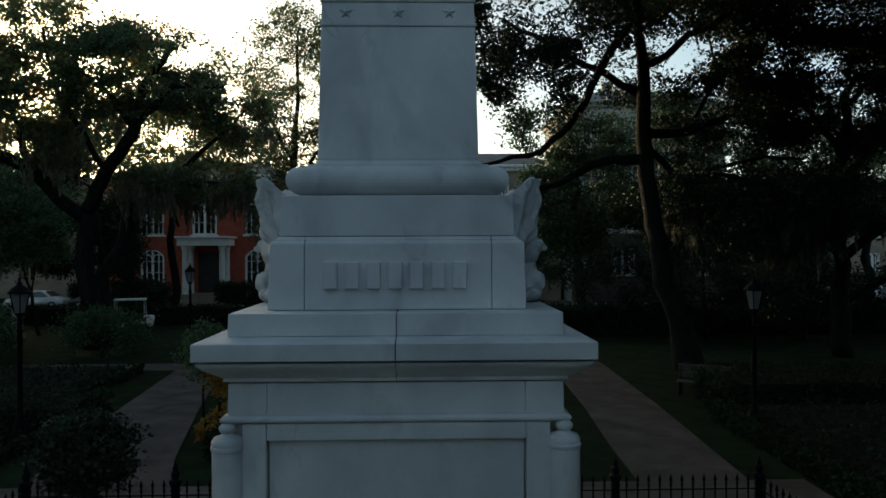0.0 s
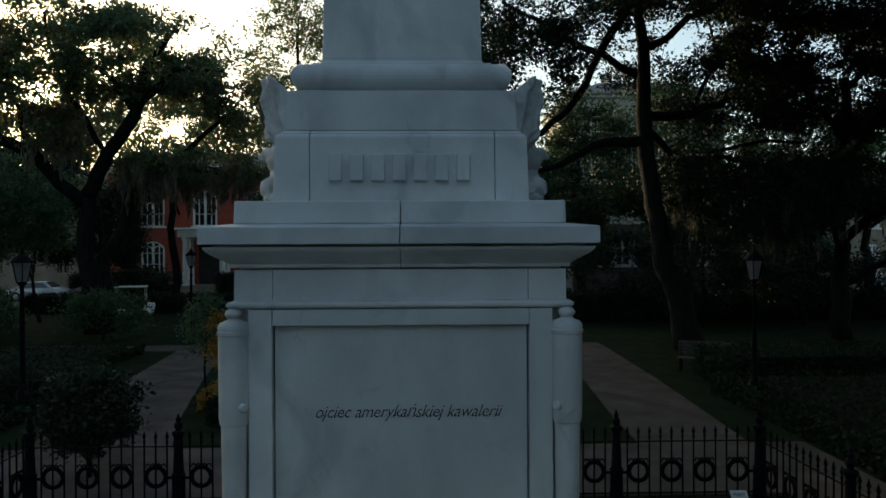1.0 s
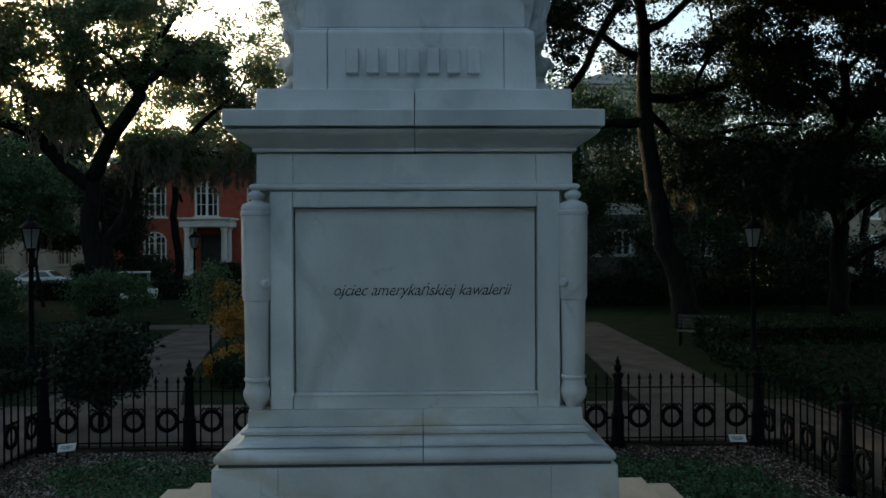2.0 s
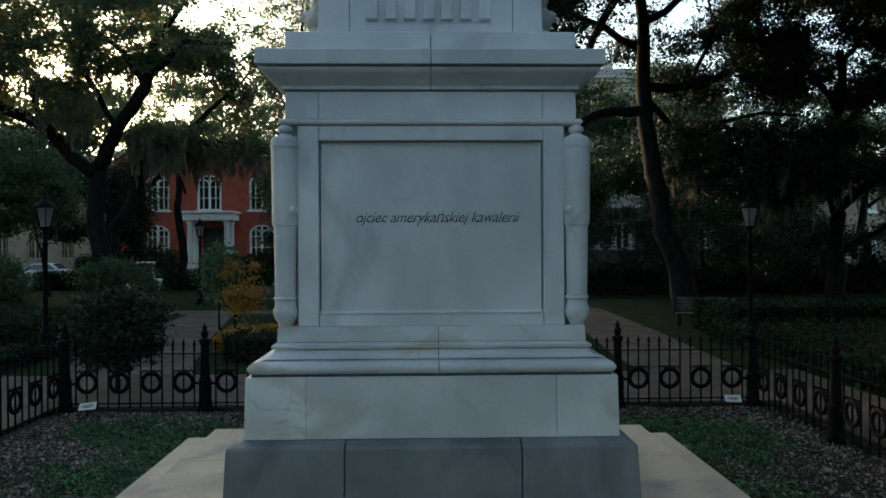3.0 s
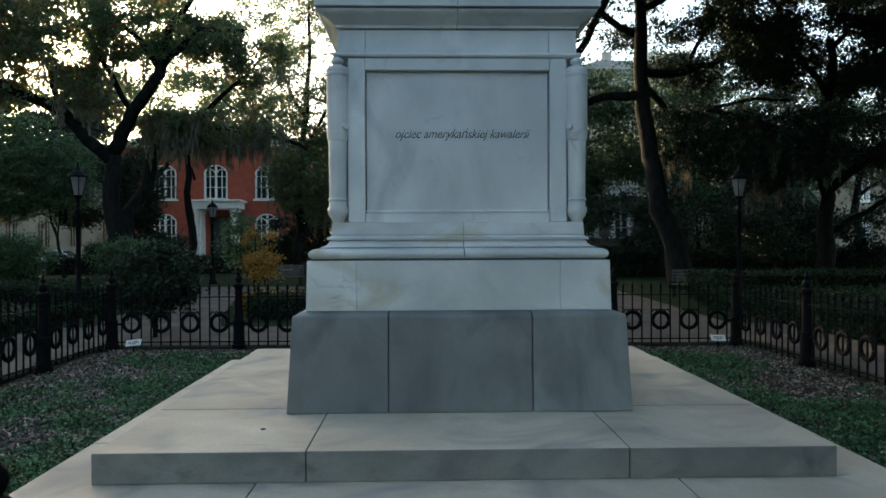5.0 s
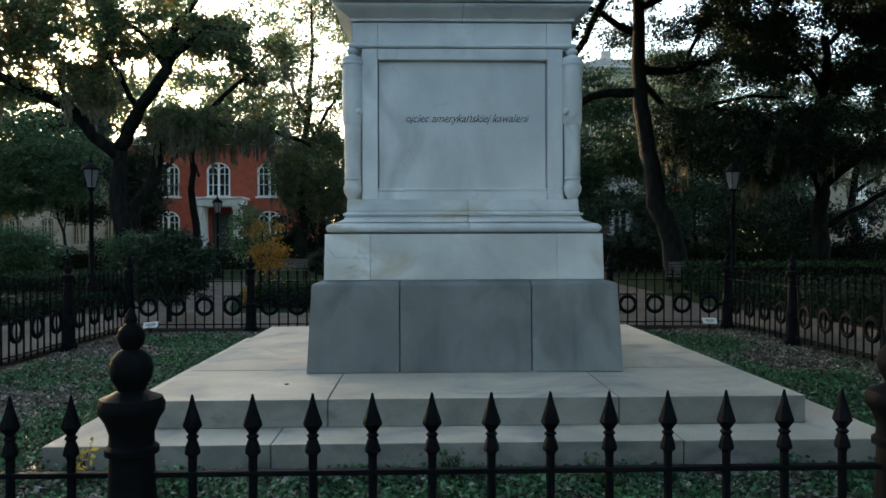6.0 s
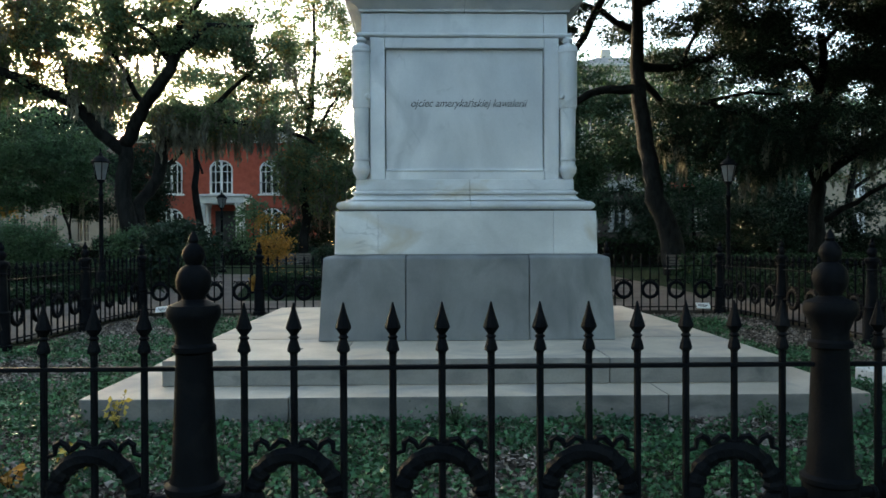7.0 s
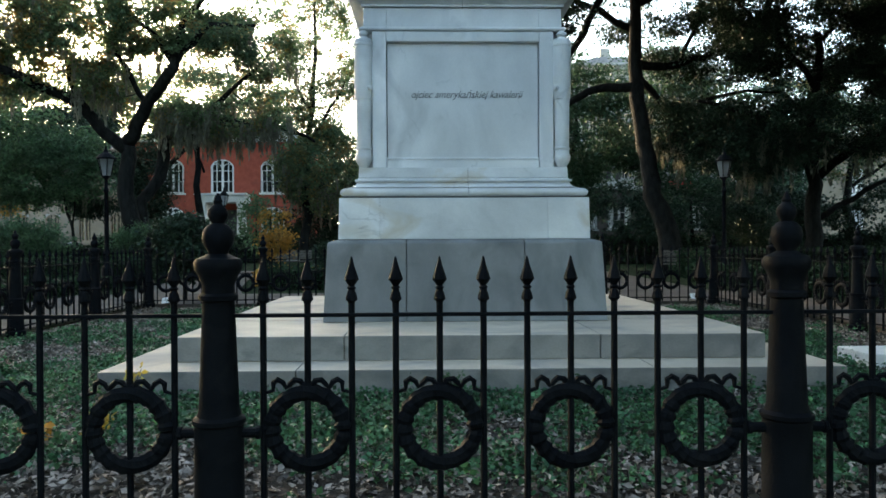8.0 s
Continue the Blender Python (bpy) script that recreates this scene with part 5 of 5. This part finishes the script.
# understory
tree("young_tree", "slender young tree still in green leaf", [
    [(-5.75, 14.2, -0.05, 0.035), (-5.7, 14.2, 1.0, 0.028), (-5.6, 14.2, 2.6, 0.012)],
], [((-5.65, 14.2, 1.9), (0.55, 0.5, 0.95), 80, -0.2)], LEAF, 27, 0.085, 22, 0.15, 0, 0.008)
tree("young_tree", "slender young tree with orange autumn leaves", [
    [(-5.2, 13.7, -0.05, 0.035), (-5.15, 13.7, 1.0, 0.028), (-5.1, 13.7, 2.1, 0.012)], [(-5.15, 13.7, 0.9, 0.015), (-4.8, 13.6, 1.5, 0.006)],
], [((-4.95, 13.7, 1.6), (0.52, 0.5, 0.85), 90, -0.2)], LEAF_ORANGE, 18, 0.075, 22, 0.14, 0, 0.008)
tree("evergreen_shrub", "dark glossy evergreen shrub behind the railing", [
    [(-5.6, 7.0, -0.05, 0.05), (-5.6, 7.0, 0.8, 0.04), (-5.5, 7.0, 1.5, 0.02)], [(-5.6, 7, 0.3, 0.03), (-6.2, 7.1, 1.1, 0.012)], [(-5.6, 7, 0.3, 0.03), (-5.1, 6.9, 1.1, 0.012)],
], [((-5.6, 7.0, 1.15), (0.85, 0.6, 0.75), 240, -0.3)], LEAF_DARK, 19, 0.085, 26, 0.14, 0, 0.012, "shrub", "shrubs")
tree("evergreen_shrub", "dark loose shrubs along the lawn", [
    [(-20, 25, -0.1, 0.08), (-20, 25, 1.0, 0.05), (-19.8, 25, 1.8, 0.02)], [(-26, 27, -0.1, 0.08), (-26, 27, 1.5, 0.03)], [(-13.6, 26.5, -0.1, 0.06), (-13.5, 26.5, 1.2, 0.02)],
], [((-20, 25, 1.4), (4.2, 1.5, 1.1), 220, -0.15), ((-26, 27, 1.7), (4, 1.5, 1.5), 190, -0.1), ((-13.6, 26.5, 1.1), (2.0, 1.2, 1.0), 90, -0.1)], LEAF, 28, 0.12, 40, 0.28, 0, 0.015, "shrub", "shrubs")
tree("crape_myrtle", "bare pale-stemmed small tree beyond the lawn", [
    [(-20.5, 35, -0.1, 0.10), (-20.9, 35, 2.2, 0.08), (-21.4, 35, 4.2, 0.05)], [(-20.9, 35, 2.2, 0.05), (-20.6, 35, 4.5, 0.03)],
], [((-21, 35, 5.5), (1.5, 1.2, 1.2), 30, 0.0)], LEAF, 20, 0.14, 16, 0.3, 0)


tree("evergreen_shrub", "dark rounded shrub on the lawn", [
    [(-5.5, 30, -0.05, 0.06), (-5.5, 30, 0.5, 0.04), (-5.5, 30, 0.9, 0.02)],
], [((-5.5, 30, 0.65), (0.8, 0.7, 0.65), 110, -0.5)], LEAF_DARK, 35, 0.11, 30, 0.16, 0, 0.012, "shrub", "shrubs")


def hedge(name, label, x0, x1, y0, y1, h, mat, seed, n, leaf=0.07, category="hedge"):
    """A clipped hedge: a woody body wholly clothed in small leaves."""
    rng = np.random.default_rng(seed)
    t = thing(name, label, category, "hedges and shrubs", "", ((x0 + x1) / 2, (y0 + y1) / 2, -0.02))
    w, d = (x1 - x0) / 2, (y1 - y0) / 2
    bm = bmesh.new()
    box(bm, -w * 0.93, w * 0.93, -d * 0.85, d * 0.85, 0, h * 0.92)
    bmesh.ops.subdivide_edges(bm, edges=bm.edges[:], cuts=5, use_grid_fill=True)
    for v in bm.verts:
        v.co += 0.08 * h * Vector((noise.noise(v.co * 2), noise.noise(v.co * 2 + Vector((5, 0, 0))), noise.noise(v.co * 2 + Vector((0, 5, 0)))))
        v.co.z = max(v.co.z, 0)
    part("hedge_core", bm, BARK, t)
    u = rng.uniform(-1, 1, (n, 3))
    f = rng.integers(0, 3, n)
    u[f == 0, 2] = 1
    s = f == 1
    u[s, 1] = -1
    s = f == 2
    u[s, 0] = np.sign(u[s, 0])
    p = u * np.array([w, d, h / 2]) + np.array([0, 0, h / 2]) + rng.normal(size=(n, 3)) * 0.07 * h
    p[:, 2] = np.maximum(p[:, 2], 0.02)
    ob = new("foliage", leaf_mesh("foliage", p, 0.2, leaf, mat, rng, 0.4, 0.65))
    ob.parent = t


hedge("hedge", "low dark clipped hedge along the lawn", -24, -9.8, 40.2, 41.4, 1.1, HEDGE, 31, 9000, 0.12)
hedge("hedge", "clipped green hedge before the brick house", -28, -21.2, 54.6, 55.6, 1.8, HEDGE, 32, 6000, 0.14)
hedge("hedge", "clipped green hedge before the brick house", -16.4, -9, 54.6, 55.6, 1.8, HEDGE, 33, 6000, 0.14)
hedge("shrub_bed", "dark rounded shrubs beside the path", -13.5, -8.6, 12.8, 15.4, 0.75, HEDGE, 34, 8000, 0.08, "shrubs")
hedge("shrub_bed", "dark rounded shrubs beside the path", -5.3, -3.6, 12.2, 14.6, 0.45, LEAF_ORANGE, 35, 3500, 0.07, "shrubs")
hedge("shrub_bed", "dark low shrubs under the oaks", 8.5, 24, 14.5, 17.0, 0.9, HEDGE, 36, 12000, 0.10, "shrubs")
hedge("shrub_bed", "dark low shrubs under the oaks", 5.5, 30, 33, 36, 1.5, HEDGE, 37, 14000, 0.14, "shrubs")
hedge("shrub_bed", "dark shrubs under the trees", -40, -21, 30, 33, 1.8, HEDGE, 38, 12000, 0.14, "shrubs")
hedge("shrub_bed", "dark shrubs beside the lawn", -4.6, 2.8, 10.6, 12.4, 0.55, HEDGE, 39, 7000, 0.08, "shrubs")

hedge("groundcover", "low dark groundcover beside the path", 7.9, 26, 5.6, 14.2, 0.55, HEDGE, 51, 26000, 0.11, "groundcover")
# dark beds laid over the lawn in place of deeper shade there
hedge("groundcover", "low dark groundcover beside the path", -26, -9.0, 5.5, 12.4, 0.32, HEDGE, 52, 16000, 0.11, "groundcover")
hedge("groundcover", "low dark groundcover added for shade under the oaks", 9.8, 30, 17.4, 21.8, 0.35, HEDGE, 53, 13000, 0.12, "groundcover")
hedge("groundcover", "low dark groundcover added for shade under the oaks", -25, -10.4, 15.8, 22.6, 0.35, HEDGE, 54, 14000, 0.12, "groundcover")

# far woods that close the view between and behind the houses
rng = np.random.default_rng(77)
pts = []
for i in range(420):
    a = rng.uniform(0, 2 * math.pi)
    rad = rng.uniform(85, 125)
    if abs((math.degrees(a) - 90)) < 40 and rng.uniform() < 0.35:
        continue
    c = np.array([rad * math.cos(a), rad * math.sin(a), rng.uniform(1, 9)])
    pts.append(c + rng.normal(size=(160, 3)) * np.array([3.2, 3.2, 2.2]))
pts = np.concatenate(pts)
pts[:, 2] = np.abs(pts[:, 2])
tagged(new("far_woods", leaf_mesh("far_woods", pts, 0.2, 0.7, LEAF_DARK, rng)), "dark belt of distant trees round the square", "trees", "", "stuff")

# oaks out of view behind and beside the walk, added to block sky light
back = tree("live_oak", "broad live oak out of view, added to block low sky light", [
    [(0, 0, -0.1, 0.6), (0, 0.2, 4, 0.45), (0.3, 0, 8, 0.3)], [(0, 0, 4, 0.3), (4.5, 0.5, 8, 0.1)], [(0, 0, 4.5, 0.3), (-4.5, -0.5, 8.5, 0.1)], [(0, 0.2, 5, 0.25), (0.5, 4.5, 9, 0.1)],
], [((0, 0, 9.0), (8.0, 7.0, 5.5), 420, -0.3)], LEAF_DARK, 41, 0.36, 40, 0.8, 20)
back.location = (-24, -30, 0)
for x, y, a in ((-15, -24, 20), (15, -25, 75), (-9, -37, 40), (7, -35, 100), (22, -31, 160), (33, -14, 210), (-34, -12, 260), (36, 8, 300), (-36, 12, 340), (15.5, 0, 15), (14.5, -9, 200), (22, 11, 95), (-20.5, 2, 280)):
    copy_thing(back, pose(x, y, 0, 0, 0, a))
